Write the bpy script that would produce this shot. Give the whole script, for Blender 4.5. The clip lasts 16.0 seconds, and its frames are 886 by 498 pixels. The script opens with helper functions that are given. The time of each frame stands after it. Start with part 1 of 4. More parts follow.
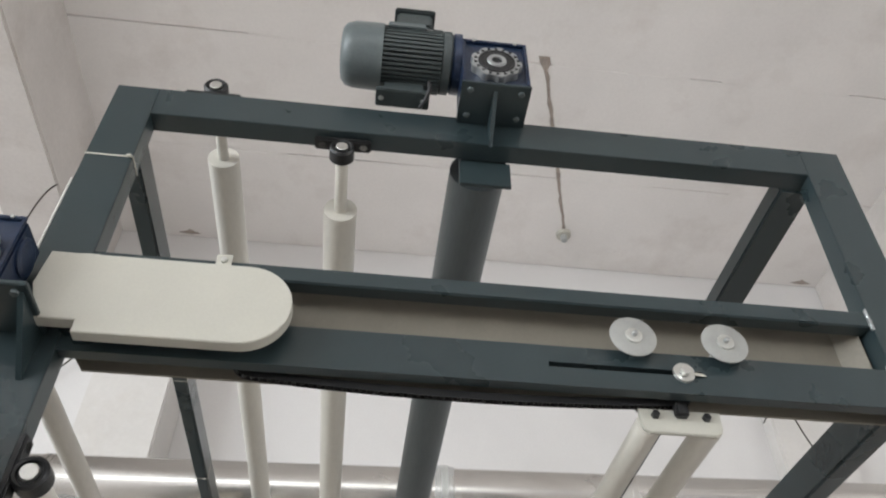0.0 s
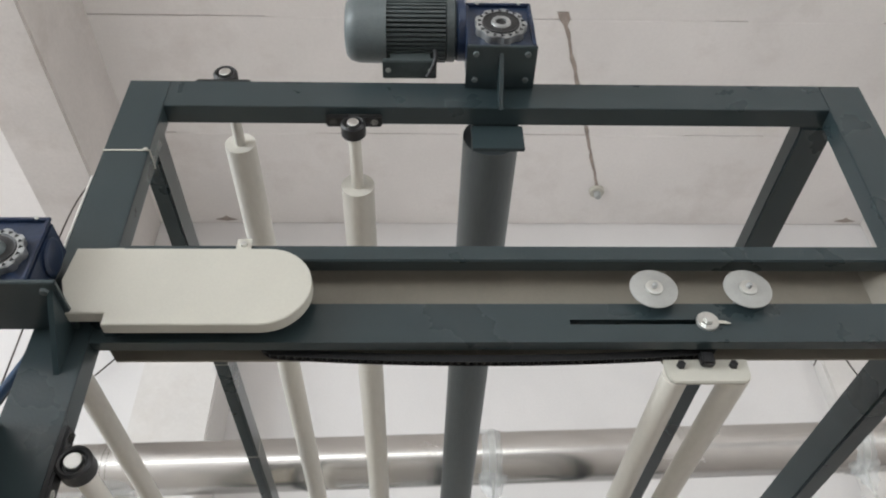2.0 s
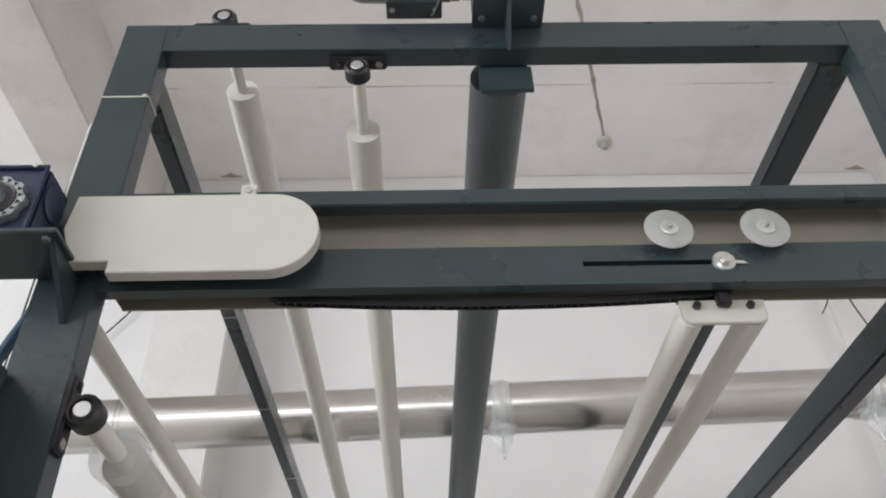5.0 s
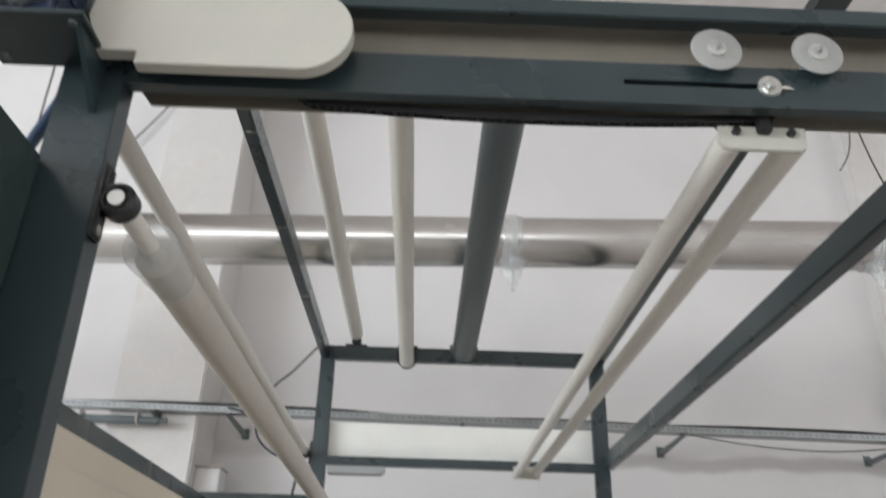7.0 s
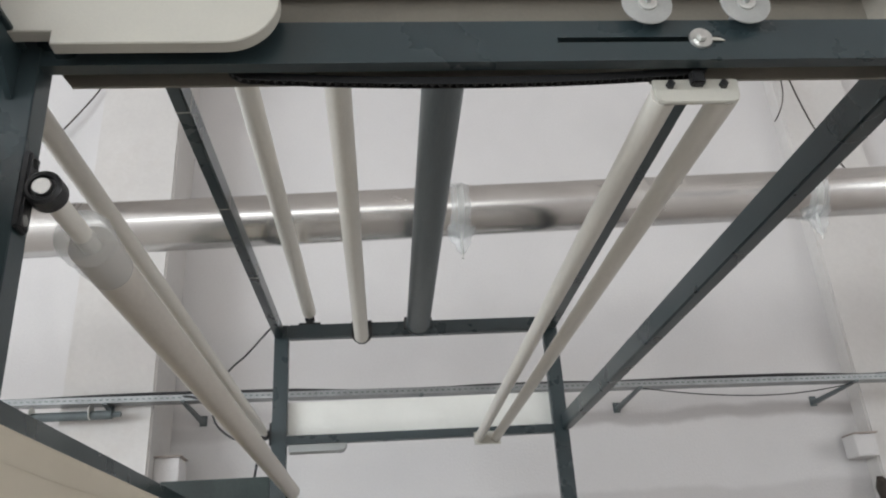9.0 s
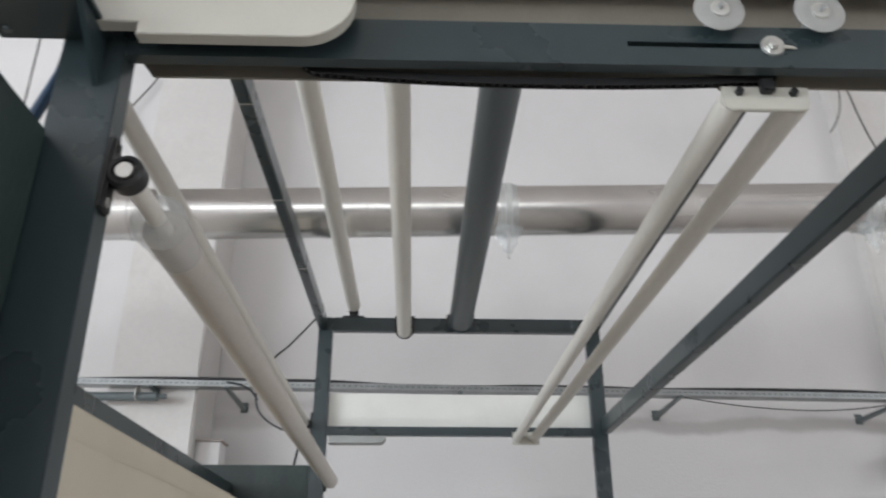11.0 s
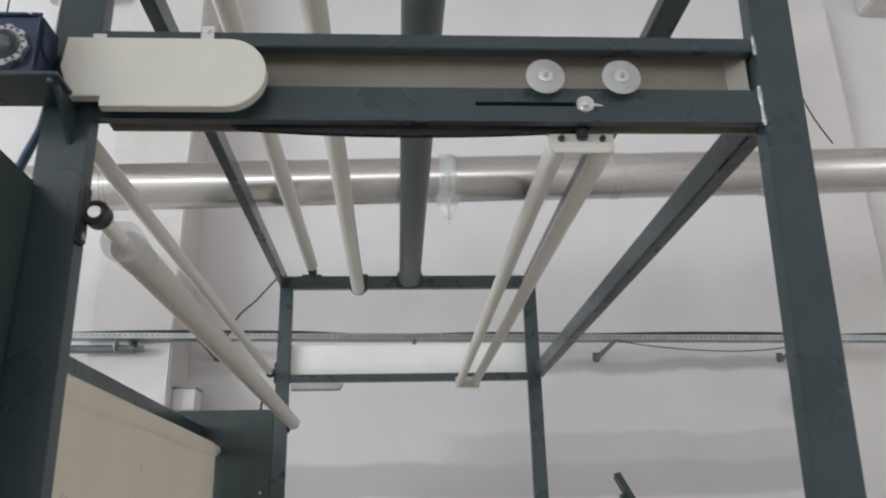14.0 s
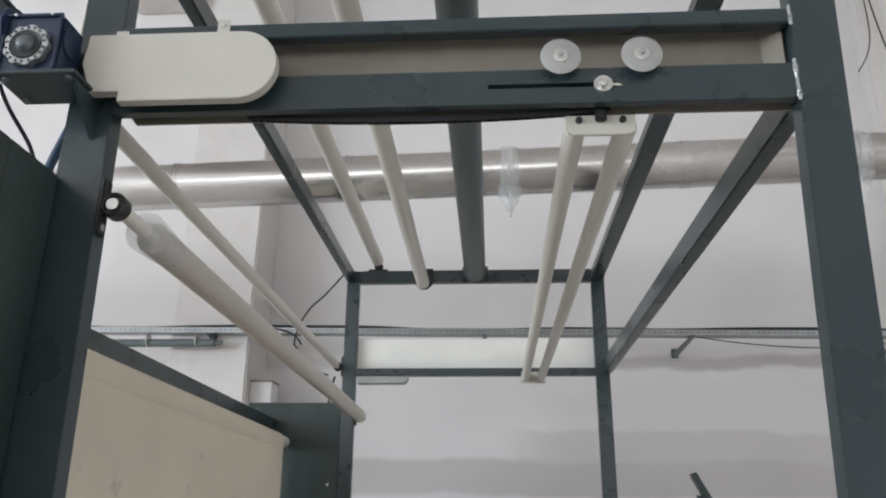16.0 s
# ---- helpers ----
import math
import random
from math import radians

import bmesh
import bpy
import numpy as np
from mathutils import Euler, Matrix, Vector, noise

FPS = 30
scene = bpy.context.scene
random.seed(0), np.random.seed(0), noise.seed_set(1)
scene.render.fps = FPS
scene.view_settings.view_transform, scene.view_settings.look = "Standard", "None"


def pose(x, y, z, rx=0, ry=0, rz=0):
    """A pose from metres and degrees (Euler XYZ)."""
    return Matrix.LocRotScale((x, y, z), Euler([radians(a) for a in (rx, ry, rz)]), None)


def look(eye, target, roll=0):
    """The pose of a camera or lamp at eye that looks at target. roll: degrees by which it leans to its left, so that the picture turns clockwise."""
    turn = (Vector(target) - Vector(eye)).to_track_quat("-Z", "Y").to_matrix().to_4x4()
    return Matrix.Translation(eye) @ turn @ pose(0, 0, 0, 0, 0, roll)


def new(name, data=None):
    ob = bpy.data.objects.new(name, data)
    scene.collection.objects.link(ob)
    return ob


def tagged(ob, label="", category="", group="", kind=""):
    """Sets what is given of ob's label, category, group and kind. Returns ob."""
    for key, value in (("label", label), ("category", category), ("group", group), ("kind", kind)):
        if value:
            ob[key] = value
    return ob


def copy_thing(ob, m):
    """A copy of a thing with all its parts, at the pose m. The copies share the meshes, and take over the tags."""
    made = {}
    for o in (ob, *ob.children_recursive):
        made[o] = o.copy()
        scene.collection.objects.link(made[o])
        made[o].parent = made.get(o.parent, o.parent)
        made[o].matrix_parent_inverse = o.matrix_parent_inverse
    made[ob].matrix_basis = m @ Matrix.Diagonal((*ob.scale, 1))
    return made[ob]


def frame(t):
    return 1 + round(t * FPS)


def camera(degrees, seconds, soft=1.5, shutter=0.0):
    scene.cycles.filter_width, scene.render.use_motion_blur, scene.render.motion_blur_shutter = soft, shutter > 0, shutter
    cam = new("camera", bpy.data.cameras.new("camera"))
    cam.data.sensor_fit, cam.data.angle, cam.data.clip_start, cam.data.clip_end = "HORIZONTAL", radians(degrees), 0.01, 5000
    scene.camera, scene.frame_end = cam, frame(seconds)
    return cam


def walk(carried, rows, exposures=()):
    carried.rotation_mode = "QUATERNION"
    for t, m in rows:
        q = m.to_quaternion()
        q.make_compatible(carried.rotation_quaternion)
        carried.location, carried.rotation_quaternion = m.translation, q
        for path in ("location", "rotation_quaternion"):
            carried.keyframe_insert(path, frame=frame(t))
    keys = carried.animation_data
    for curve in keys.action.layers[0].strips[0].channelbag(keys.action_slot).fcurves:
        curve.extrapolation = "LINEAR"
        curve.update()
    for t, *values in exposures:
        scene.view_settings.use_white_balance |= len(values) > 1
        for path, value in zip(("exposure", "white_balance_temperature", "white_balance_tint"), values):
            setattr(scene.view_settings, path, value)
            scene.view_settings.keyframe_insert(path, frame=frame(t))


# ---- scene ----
cam = camera(58.9, 16.0, soft=2.0, shutter=0.4)

PATH = [
    (0, (0.46, -0.996, 1.481), (0.621, 0.451, 2.852), 0.4),
    (0.5, (0.476, -1.002, 1.472), (0.619, 0.498, 2.787), 1.7),
    (1, (0.479, -0.993, 1.472), (0.545, 0.545, 2.748), 1.4),
    (1.5, (0.489, -1.009, 1.474), (0.495, 0.477, 2.813), -0.3),
    (2, (0.497, -1.004, 1.476), (0.562, 0.505, 2.787), -1.5),
    (2.5, (0.496, -0.999, 1.477), (0.559, 0.508, 2.79), -2.2),
    (3, (0.493, -0.977, 1.475), (0.539, 0.579, 2.73), -1.1),
    (3.5, (0.492, -0.969, 1.478), (0.541, 0.594, 2.725), -1.4),
    (3.7, (0.495, -0.97, 1.479), (0.56, 0.597, 2.72), -2.2),
    (6, (0.478, -0.97, 1.473), (0.481, 0.635, 2.667), -0.3),
    (6.5, (0.464, -0.95, 1.46), (0.446, 0.715, 2.568), 0.8),
    (7, (0.46, -0.936, 1.447), (0.49, 0.857, 2.332), 1.6),
    (7.5, (0.476, -0.921, 1.427), (0.698, 0.905, 2.213), -0.1),
    (8, (0.489, -0.913, 1.458), (0.754, 0.853, 2.36), -2.8),
    (8.5, (0.482, -0.926, 1.447), (0.677, 0.881, 2.282), -3.5),
    (10.8, (0.433, -0.924, 1.446), (0.534, 0.904, 2.251), -3.2),
    (11, (0.435, -0.938, 1.437), (0.492, 0.893, 2.26), 0.0),
    (11.5, (0.528, -1.052, 1.437), (0.325, 0.79, 2.188), 0.5),
    (12, (0.608, -1.178, 1.433), (0.307, 0.596, 2.305), -0.4),
    (12.5, (0.57, -1.25, 1.426), (0.423, 0.585, 2.208), -1.6),
    (13, (0.493, -1.315, 1.416), (0.38, 0.486, 2.278), 1.8),
    (13.5, (0.505, -1.341, 1.411), (0.536, 0.512, 2.164), -0.1),
    (14, (0.583, -1.342, 1.409), (0.694, 0.538, 2.082), -1.3),
    (14.5, (0.678, -1.325, 1.408), (0.697, 0.581, 2.014), 0.7),
    (15, (0.708, -1.329, 1.411), (0.66, 0.556, 2.075), 0.1),
    (15.5, (0.722, -1.313, 1.407), (0.621, 0.571, 2.073), 0.3),
    (16, (0.73, -1.307, 1.402), (0.607, 0.575, 2.07), 0.5),
]
TONE = [(0, 0.0, 6300, 8.0), (3.7, 0.0, 6280, 8.0), (6, -0.05, 6190, 8.7), (8.7, -0.20, 6210, 8.7), (11, -0.20, 6110, 9.0), (16, -0.24, 6120, 9.0)]
walk(cam, [(t, look(eye, target, roll)) for t, eye, target, roll in PATH], TONE)

# ---- world and light ----
world = bpy.data.worlds.new("world")
scene.world = world
world.use_nodes = True
wn = world.node_tree
sky = wn.nodes.new("ShaderNodeTexSky")
sky.sky_type, sky.sun_disc = "NISHITA", False
sky.sun_elevation, sky.sun_rotation = radians(40), radians(250)
bg = wn.nodes["Background"]
bg.inputs["Strength"].default_value = 0.12
wn.links.new(sky.outputs[0], bg.inputs["Color"])


def window_light(name, m, w, h, watts, colour):
    la = bpy.data.lights.new(name, "AREA")
    la.shape, la.size, la.size_y, la.energy, la.color = "RECTANGLE", w, h, watts, colour
    ob = new(name, la)
    ob.matrix_world = m
    return ob


window_light("window_light_west", look((-12.95, -7.6, 3.4), (0, -6.6, 3.6)), 11.0, 3.8, 2000, (0.91, 0.96, 1.0))
window_light("window_light_south", look((-2.5, -17.95, 3.3), (-2.5, 0, 3.6)), 13.0, 3.8, 460, (1.0, 0.98, 0.96))
window_light("window_light_east", look((11.95, -6.0, 3.4), (0, -5.0, 3.6)), 9.0, 3.8, 430, (1.0, 0.985, 0.97))


# ---- materials ----
def mat(name, c, rough=0.5, metal=0.0, vary=0.15, scale=6.0, grain=90.0, bump=0.1, stain=None, stain_scale=1.2, stain_amt=0.5, stretch=(1, 1, 1), spec=0.5, rand=0.0, stain_lo=0.52, rvar=0.1):
    m = bpy.data.materials.new(name)
    m.use_nodes = True
    nt = m.node_tree
    N, L = nt.nodes, nt.links
    b = N["Principled BSDF"]
    b.inputs["Metallic"].default_value = metal
    b.inputs["Specular IOR Level"].default_value = spec
    co = N.new("ShaderNodeTexCoord")
    mp = N.new("ShaderNodeMapping")
    mp.inputs["Scale"].default_value = stretch
    L.new(co.outputs["Object"], mp.inputs["Vector"])
    n1, n2 = N.new("ShaderNodeTexNoise"), N.new("ShaderNodeTexNoise")
    n1.inputs["Scale"].default_value, n1.inputs["Detail"].default_value = scale, 6
    n2.inputs["Scale"].default_value, n2.inputs["Detail"].default_value = grain, 3
    L.new(mp.outputs[0], n1.inputs["Vector"])
    L.new(mp.outputs[0], n2.inputs["Vector"])
    ramp = N.new("ShaderNodeMapRange")
    ramp.inputs["From Min"].default_value, ramp.inputs["From Max"].default_value = 0.3, 0.7
    ramp.inputs["To Min"].default_value, ramp.inputs["To Max"].default_value = 1 - vary, 1 + vary * 0.6
    L.new(n1.outputs["Fac"], ramp.inputs["Value"])
    fine = N.new("ShaderNodeMapRange")
    fine.inputs["From Min"].default_value, fine.inputs["From Max"].default_value = 0.3, 0.7
    fine.inputs["To Min"].default_value, fine.inputs["To Max"].default_value = 1 - vary * 0.4, 1 + vary * 0.3
    L.new(n2.outputs["Fac"], fine.inputs["Value"])
    mul = N.new("ShaderNodeMath")
    mul.operation = "MULTIPLY"
    L.new(ramp.outputs[0], mul.inputs[0])
    L.new(fine.outputs[0], mul.inputs[1])
    last = mul.outputs[0]
    if rand:
        oi = N.new("ShaderNodeObjectInfo")
        rr = N.new("ShaderNodeMapRange")
        rr.inputs["To Min"].default_value, rr.inputs["To Max"].default_value = 1 - rand, 1 + rand
        L.new(oi.outputs["Random"], rr.inputs["Value"])
        m3 = N.new("ShaderNodeMath")
        m3.operation = "MULTIPLY"
        L.new(last, m3.inputs[0])
        L.new(rr.outputs[0], m3.inputs[1])
        last = m3.outputs[0]
    vm = N.new("ShaderNodeVectorMath")
    vm.operation = "SCALE"
    vm.inputs[0].default_value = c
    L.new(last, vm.inputs["Scale"])
    colour = vm.outputs[0]
    if stain:
        n3 = N.new("ShaderNodeTexNoise")
        n3.inputs["Scale"].default_value, n3.inputs["Detail"].default_value, n3.inputs["Roughness"].default_value = stain_scale, 8, 0.65
        L.new(mp.outputs[0], n3.inputs["Vector"])
        sr = N.new("ShaderNodeMapRange")
        sr.inputs["From Min"].default_value, sr.inputs["From Max"].default_value = stain_lo, stain_lo + 0.22
        sr.inputs["To Max"].default_value = stain_amt
        L.new(n3.outputs["Fac"], sr.inputs["Value"])
        mx = N.new("ShaderNodeMix")
        mx.data_type = "RGBA"
        L.new(sr.outputs[0], mx.inputs["Factor"])
        L.new(colour, mx.inputs["A"])
        mx.inputs["B"].default_value = (*stain, 1)
        colour = mx.outputs["Result"]
    L.new(colour, b.inputs["Base Color"])
    rg = N.new("ShaderNodeMapRange")
    rg.inputs["To Min"].default_value, rg.inputs["To Max"].default_value = max(0.03, rough - rvar), min(1, rough + rvar)
    L.new(n1.outputs["Fac"], rg.inputs["Value"])
    L.new(rg.outputs[0], b.inputs["Roughness"])
    if bump:
        bp = N.new("ShaderNodeBump")
        bp.inputs["Strength"].default_value, bp.inputs["Distance"].default_value = bump, 0.004
        L.new(n2.outputs["Fac"], bp.inputs["Height"])
        L.new(bp.outputs[0], b.inputs["Normal"])
    return m


M_FRAME = mat("grey_green_enamel", (0.027, 0.041, 0.045), 0.28, 0, 0.10, 7, 220, 0.05, (0.042, 0.056, 0.060), 9, 0.18, spec=0.55, rvar=0.03)
M_CAB = mat("dark_green_enamel", (0.030, 0.044, 0.041), 0.36, 0, 0.40, 4, 160, 0.10, (0.062, 0.075, 0.070), 5, 0.55, (1, 1, 0.35), spec=0.35)
M_DRUM = mat("grey_drum_coating", (0.085, 0.10, 0.105), 0.42, 0, 0.18, 5, 160, 0.08, (0.13, 0.14, 0.14), 6, 0.4, (1, 0.15, 1))
M_WHITE = mat("cream_powder_coat", (0.50, 0.483, 0.425), 0.45, 0, 0.06, 6, 260, 0.05, (0.60, 0.56, 0.46), 5, 0.25)
M_REAR = mat("white_steel_plate", (0.78, 0.77, 0.72), 0.4, 0, 0.05, 4, 200, 0.05, (0.62, 0.60, 0.54), 3, 0.3)
M_ROLL = mat("white_plastic_tube", (0.68, 0.65, 0.585), 0.36, 0, 0.08, 4, 150, 0.05, (0.55, 0.51, 0.43), 4, 0.5, (1, 0.3, 1))
# white plastic as well, with the thick roller's shading put into a darker beige
M_ROLL_SHADED = mat("shaded_white_plastic_tube", (0.56, 0.515, 0.45), 0.4, 0, 0.10, 4, 150, 0.05, (0.44, 0.39, 0.33), 4, 0.5, (1, 0.3, 1))
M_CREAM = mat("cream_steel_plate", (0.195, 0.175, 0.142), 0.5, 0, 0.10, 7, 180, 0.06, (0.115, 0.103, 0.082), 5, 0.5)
M_CLOTH = mat("cream_canvas", (0.69, 0.62, 0.50), 0.8, 0, 0.07, 2, 420, 0.25, (0.22, 0.20, 0.15), 7, 0.8, stain_lo=0.615)
M_MOTOR = mat("grey_motor_paint", (0.105, 0.125, 0.128), 0.38, 0, 0.18, 12, 200, 0.06)
M_MDARK = mat("dark_motor_casting", (0.050, 0.062, 0.063), 0.45, 0, 0.3, 20, 260, 0.15)
M_BLUE = mat("blue_gearbox_paint", (0.014, 0.026, 0.060), 0.32, 0, 0.35, 25, 220, 0.2, (0.03, 0.05, 0.09), 18, 0.5)
M_ALU = mat("grey_cast_aluminium", (0.40, 0.41, 0.41), 0.42, 0.7, 0.25, 40, 260, 0.2)
M_STEEL = mat("bright_steel", (0.62, 0.62, 0.60), 0.30, 1, 0.12, 30, 300, 0.06)
M_WHEEL = mat("turned_steel", (0.36, 0.36, 0.345), 0.55, 0.35, 0.10, 30, 260, 0.08)
M_ZINC = mat("zinc_plated", (0.60, 0.60, 0.57), 0.38, 0.8, 0.15, 30, 250, 0.08)
M_BLACK = mat("black_oiled_steel", (0.024, 0.024, 0.025), 0.42, 0.3, 0.3, 60, 300, 0.2)
M_RUBBER = mat("black_cable", (0.02, 0.02, 0.022), 0.55, 0, 0.2, 20, 200, 0.05)
M_BCABLE = mat("blue_hose", (0.02, 0.06, 0.13), 0.4, 0, 0.2, 20, 200, 0.05)
M_GALV = mat("galvanised_sheet", (0.66, 0.65, 0.63), 0.24, 1, 0.12, 3, 14, 0.05, (0.50, 0.47, 0.44), 4, 0.5, (0.4, 1, 1))
M_TRAY = mat("galvanised_tray", (0.34, 0.35, 0.35), 0.45, 0.8, 0.2, 10, 120, 0.1)
M_WALL = mat("white_wall_paint", (0.665, 0.645, 0.635), 0.75, 0, 0.06, 1.6, 70, 0.4, (0.57, 0.54, 0.52), 0.8, 0.5)
M_WALLN = mat("banded_wall_paint", (0.665, 0.645, 0.635), 0.75, 0, 0.06, 1.6, 70, 0.4, (0.57, 0.54, 0.52), 0.8, 0.5)


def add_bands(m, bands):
    """Grey-brown strips along the wall: (low, high, start x, amount), ragged edges."""
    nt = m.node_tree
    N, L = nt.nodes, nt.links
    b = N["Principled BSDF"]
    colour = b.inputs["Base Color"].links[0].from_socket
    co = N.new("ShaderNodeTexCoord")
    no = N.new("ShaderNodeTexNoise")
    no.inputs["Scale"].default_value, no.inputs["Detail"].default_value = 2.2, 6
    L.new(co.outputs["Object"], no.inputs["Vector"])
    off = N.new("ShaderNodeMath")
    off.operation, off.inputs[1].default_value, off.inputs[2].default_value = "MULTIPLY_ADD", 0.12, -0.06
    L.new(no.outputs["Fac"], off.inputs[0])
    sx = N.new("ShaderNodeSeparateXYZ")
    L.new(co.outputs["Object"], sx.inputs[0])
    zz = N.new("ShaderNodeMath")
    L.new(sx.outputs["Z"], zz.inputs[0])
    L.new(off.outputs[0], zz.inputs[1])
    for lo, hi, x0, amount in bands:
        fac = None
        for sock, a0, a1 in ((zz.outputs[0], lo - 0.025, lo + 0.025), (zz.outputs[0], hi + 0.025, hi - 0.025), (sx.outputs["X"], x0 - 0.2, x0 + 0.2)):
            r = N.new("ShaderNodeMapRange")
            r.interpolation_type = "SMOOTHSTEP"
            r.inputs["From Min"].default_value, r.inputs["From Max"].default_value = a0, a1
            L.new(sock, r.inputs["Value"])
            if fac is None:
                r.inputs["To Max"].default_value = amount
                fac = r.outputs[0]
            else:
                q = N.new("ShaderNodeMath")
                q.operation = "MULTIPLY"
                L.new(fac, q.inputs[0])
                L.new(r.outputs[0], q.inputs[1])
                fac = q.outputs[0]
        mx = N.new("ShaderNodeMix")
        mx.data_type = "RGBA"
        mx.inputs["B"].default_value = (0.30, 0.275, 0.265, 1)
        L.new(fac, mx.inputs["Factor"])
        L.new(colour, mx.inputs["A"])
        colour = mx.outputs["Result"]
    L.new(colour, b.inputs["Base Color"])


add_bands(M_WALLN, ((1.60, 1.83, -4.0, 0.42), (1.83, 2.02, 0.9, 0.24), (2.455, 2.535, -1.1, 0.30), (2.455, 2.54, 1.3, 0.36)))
M_CEIL = mat("white_ceiling_paint", (0.83, 0.795, 0.77), 0.85, 0, 0.05, 1.4, 40, 0.35, (0.58, 0.52, 0.48), 1.1, 0.5)
M_BEAM = mat("beam_plaster", (0.62, 0.58, 0.55), 0.85, 0, 0.09, 1.8, 40, 0.35, (0.42, 0.37, 0.33), 1.5, 0.6)
M_COL = mat("column_plaster", (0.63, 0.605, 0.58), 0.8, 0, 0.06, 1.6, 40, 0.3, (0.50, 0.45, 0.41), 1.4, 0.5)
M_JOINT = mat("dark_joint", (0.10, 0.085, 0.075), 0.9, 0, 0.3, 8, 60, 0.3)
M_CHASE = mat("brown_filler", (0.40, 0.34, 0.30), 0.9, 0, 0.35, 9, 60, 0.5)
M_FLOOR = mat("grey_concrete", (0.64, 0.60, 0.565), 0.6, 0, 0.12, 1.5, 50, 0.2, (0.40, 0.38, 0.36), 1.2, 0.5)
M_TAPE = mat("clear_film", (0.78, 0.80, 0.80), 0.12, 0, 0.1, 40, 120, 0.8, spec=0.9)
tp = M_TAPE.node_tree.nodes["Principled BSDF"]
tp.inputs["Alpha"].default_value = 0.30
M_BRISTLE = mat("dark_bristle", (0.05, 0.04, 0.032), 0.9, 0, 0.4, 40, 200, 0.5)
M_WOOD = mat("pale_wood", (0.42, 0.37, 0.30), 0.6, 0, 0.2, 8, 60, 0.1, stretch=(1, 1, 0.1))
M_GREYBOX = mat("grey_box_paint", (0.36, 0.37, 0.36), 0.5, 0, 0.12, 5, 120, 0.06)


# ---- building helpers ----
ORIGIN = {}


def thing(name, at, label, category, group="", kind=""):
    ob = new(name)
    ob.location = at
    ob.empty_display_size = 0.05
    ORIGIN[ob] = Vector(at)
    return tagged(ob, label, category, group, kind)


def finish(bm, name, material, smooth=True, angle=35):
    bm.normal_update()
    me = bpy.data.meshes.new(name)
    if smooth:
        lim = radians(angle)
        for f in bm.faces:
            f.smooth = True
        for e in bm.edges:
            e.smooth = len(e.link_faces) == 2 and e.calc_face_angle(0) < lim
            if e.smooth:
                a0, a1 = sorted(f.calc_area() for f in e.link_faces)
                # large flat faces keep their own normals beside thin rounded edges
                e.smooth = a1 < 8 * a0 or e.calc_face_angle(0) < 0.15
    bm.to_mesh(me)
    bm.free()
    me.materials.append(material)
    return me


def part(name, bm, material, parent, label=""):
    """One mesh, in world coordinates, hung under a thing or a part."""
    bmesh.ops.translate(bm, verts=bm.verts, vec=-ORIGIN[parent])
    ob = new(name, finish(bm, name, material))
    ob.parent = parent
    ORIGIN[ob] = ORIGIN[parent]
    return tagged(ob, label)


def solo(name, bm, material, at, label, category, group="", kind=""):
    """A thing that is one mesh."""
    bmesh.ops.translate(bm, verts=bm.verts, vec=-Vector(at))
    ob = new(name, finish(bm, name, material))
    ob.location = at
    ORIGIN[ob] = Vector(at)
    return tagged(ob, label, category, group, kind)


def box(x0, x1, y0, y1, z0, z1, bev=0.0, bm=None, seg=2):
    bm = bm or bmesh.new()
    v = bmesh.ops.create_cube(bm, size=1.0)["verts"]
    bmesh.ops.scale(bm, verts=v, vec=(x1 - x0, y1 - y0, z1 - z0))
    bmesh.ops.translate(bm, verts=v, vec=((x0 + x1) / 2, (y0 + y1) / 2, (z0 + z1) / 2))
    if bev:
        es = list({e for a in v for e in a.link_edges})
        bmesh.ops.bevel(bm, geom=es, offset=bev, segments=seg, affect="EDGES", clamp_overlap=True)
    return bm


def tube(p0, p1, r0, r1=None, seg=32, bm=None, caps=True):
    bm = bm or bmesh.new()
    r1 = r0 if r1 is None else r1
    p0, p1 = Vector(p0), Vector(p1)
    d = p1 - p0
    rot = d.to_track_quat("Z", "Y").to_matrix().to_4x4()
    bmesh.ops.create_cone(bm, cap_ends=caps, segments=seg, radius1=r0, radius2=r1, depth=d.length,
                          matrix=Matrix.Translation((p0 + p1) / 2) @ rot)
    return bm


def lathe(prof, at, axis="y", seg=32, bm=None):
    """A turned body: prof holds (distance along the axis, radius)."""
    bm = bm or bmesh.new()
    at = Vector(at)
    rings = []
    for d, r in prof:
        ring = []
        for i in range(seg):
            a = 2 * math.pi * i / seg
            c, s = math.cos(a) * r, math.sin(a) * r
            p = {"y": (c, d, s), "x": (d, c, s), "z": (c, s, d)}[axis]
            ring.append(bm.verts.new(at + Vector(p)))
        rings.append(ring)
    for a, b in zip(rings, rings[1:]):
        for i in range(seg):
            bm.faces.new((a[i], a[(i + 1) % seg], b[(i + 1) % seg], b[i]))
    bm.faces.new(rings[0])
    bm.faces.new(rings[-1])
    bmesh.ops.recalc_face_normals(bm, faces=bm.faces)
    return bm


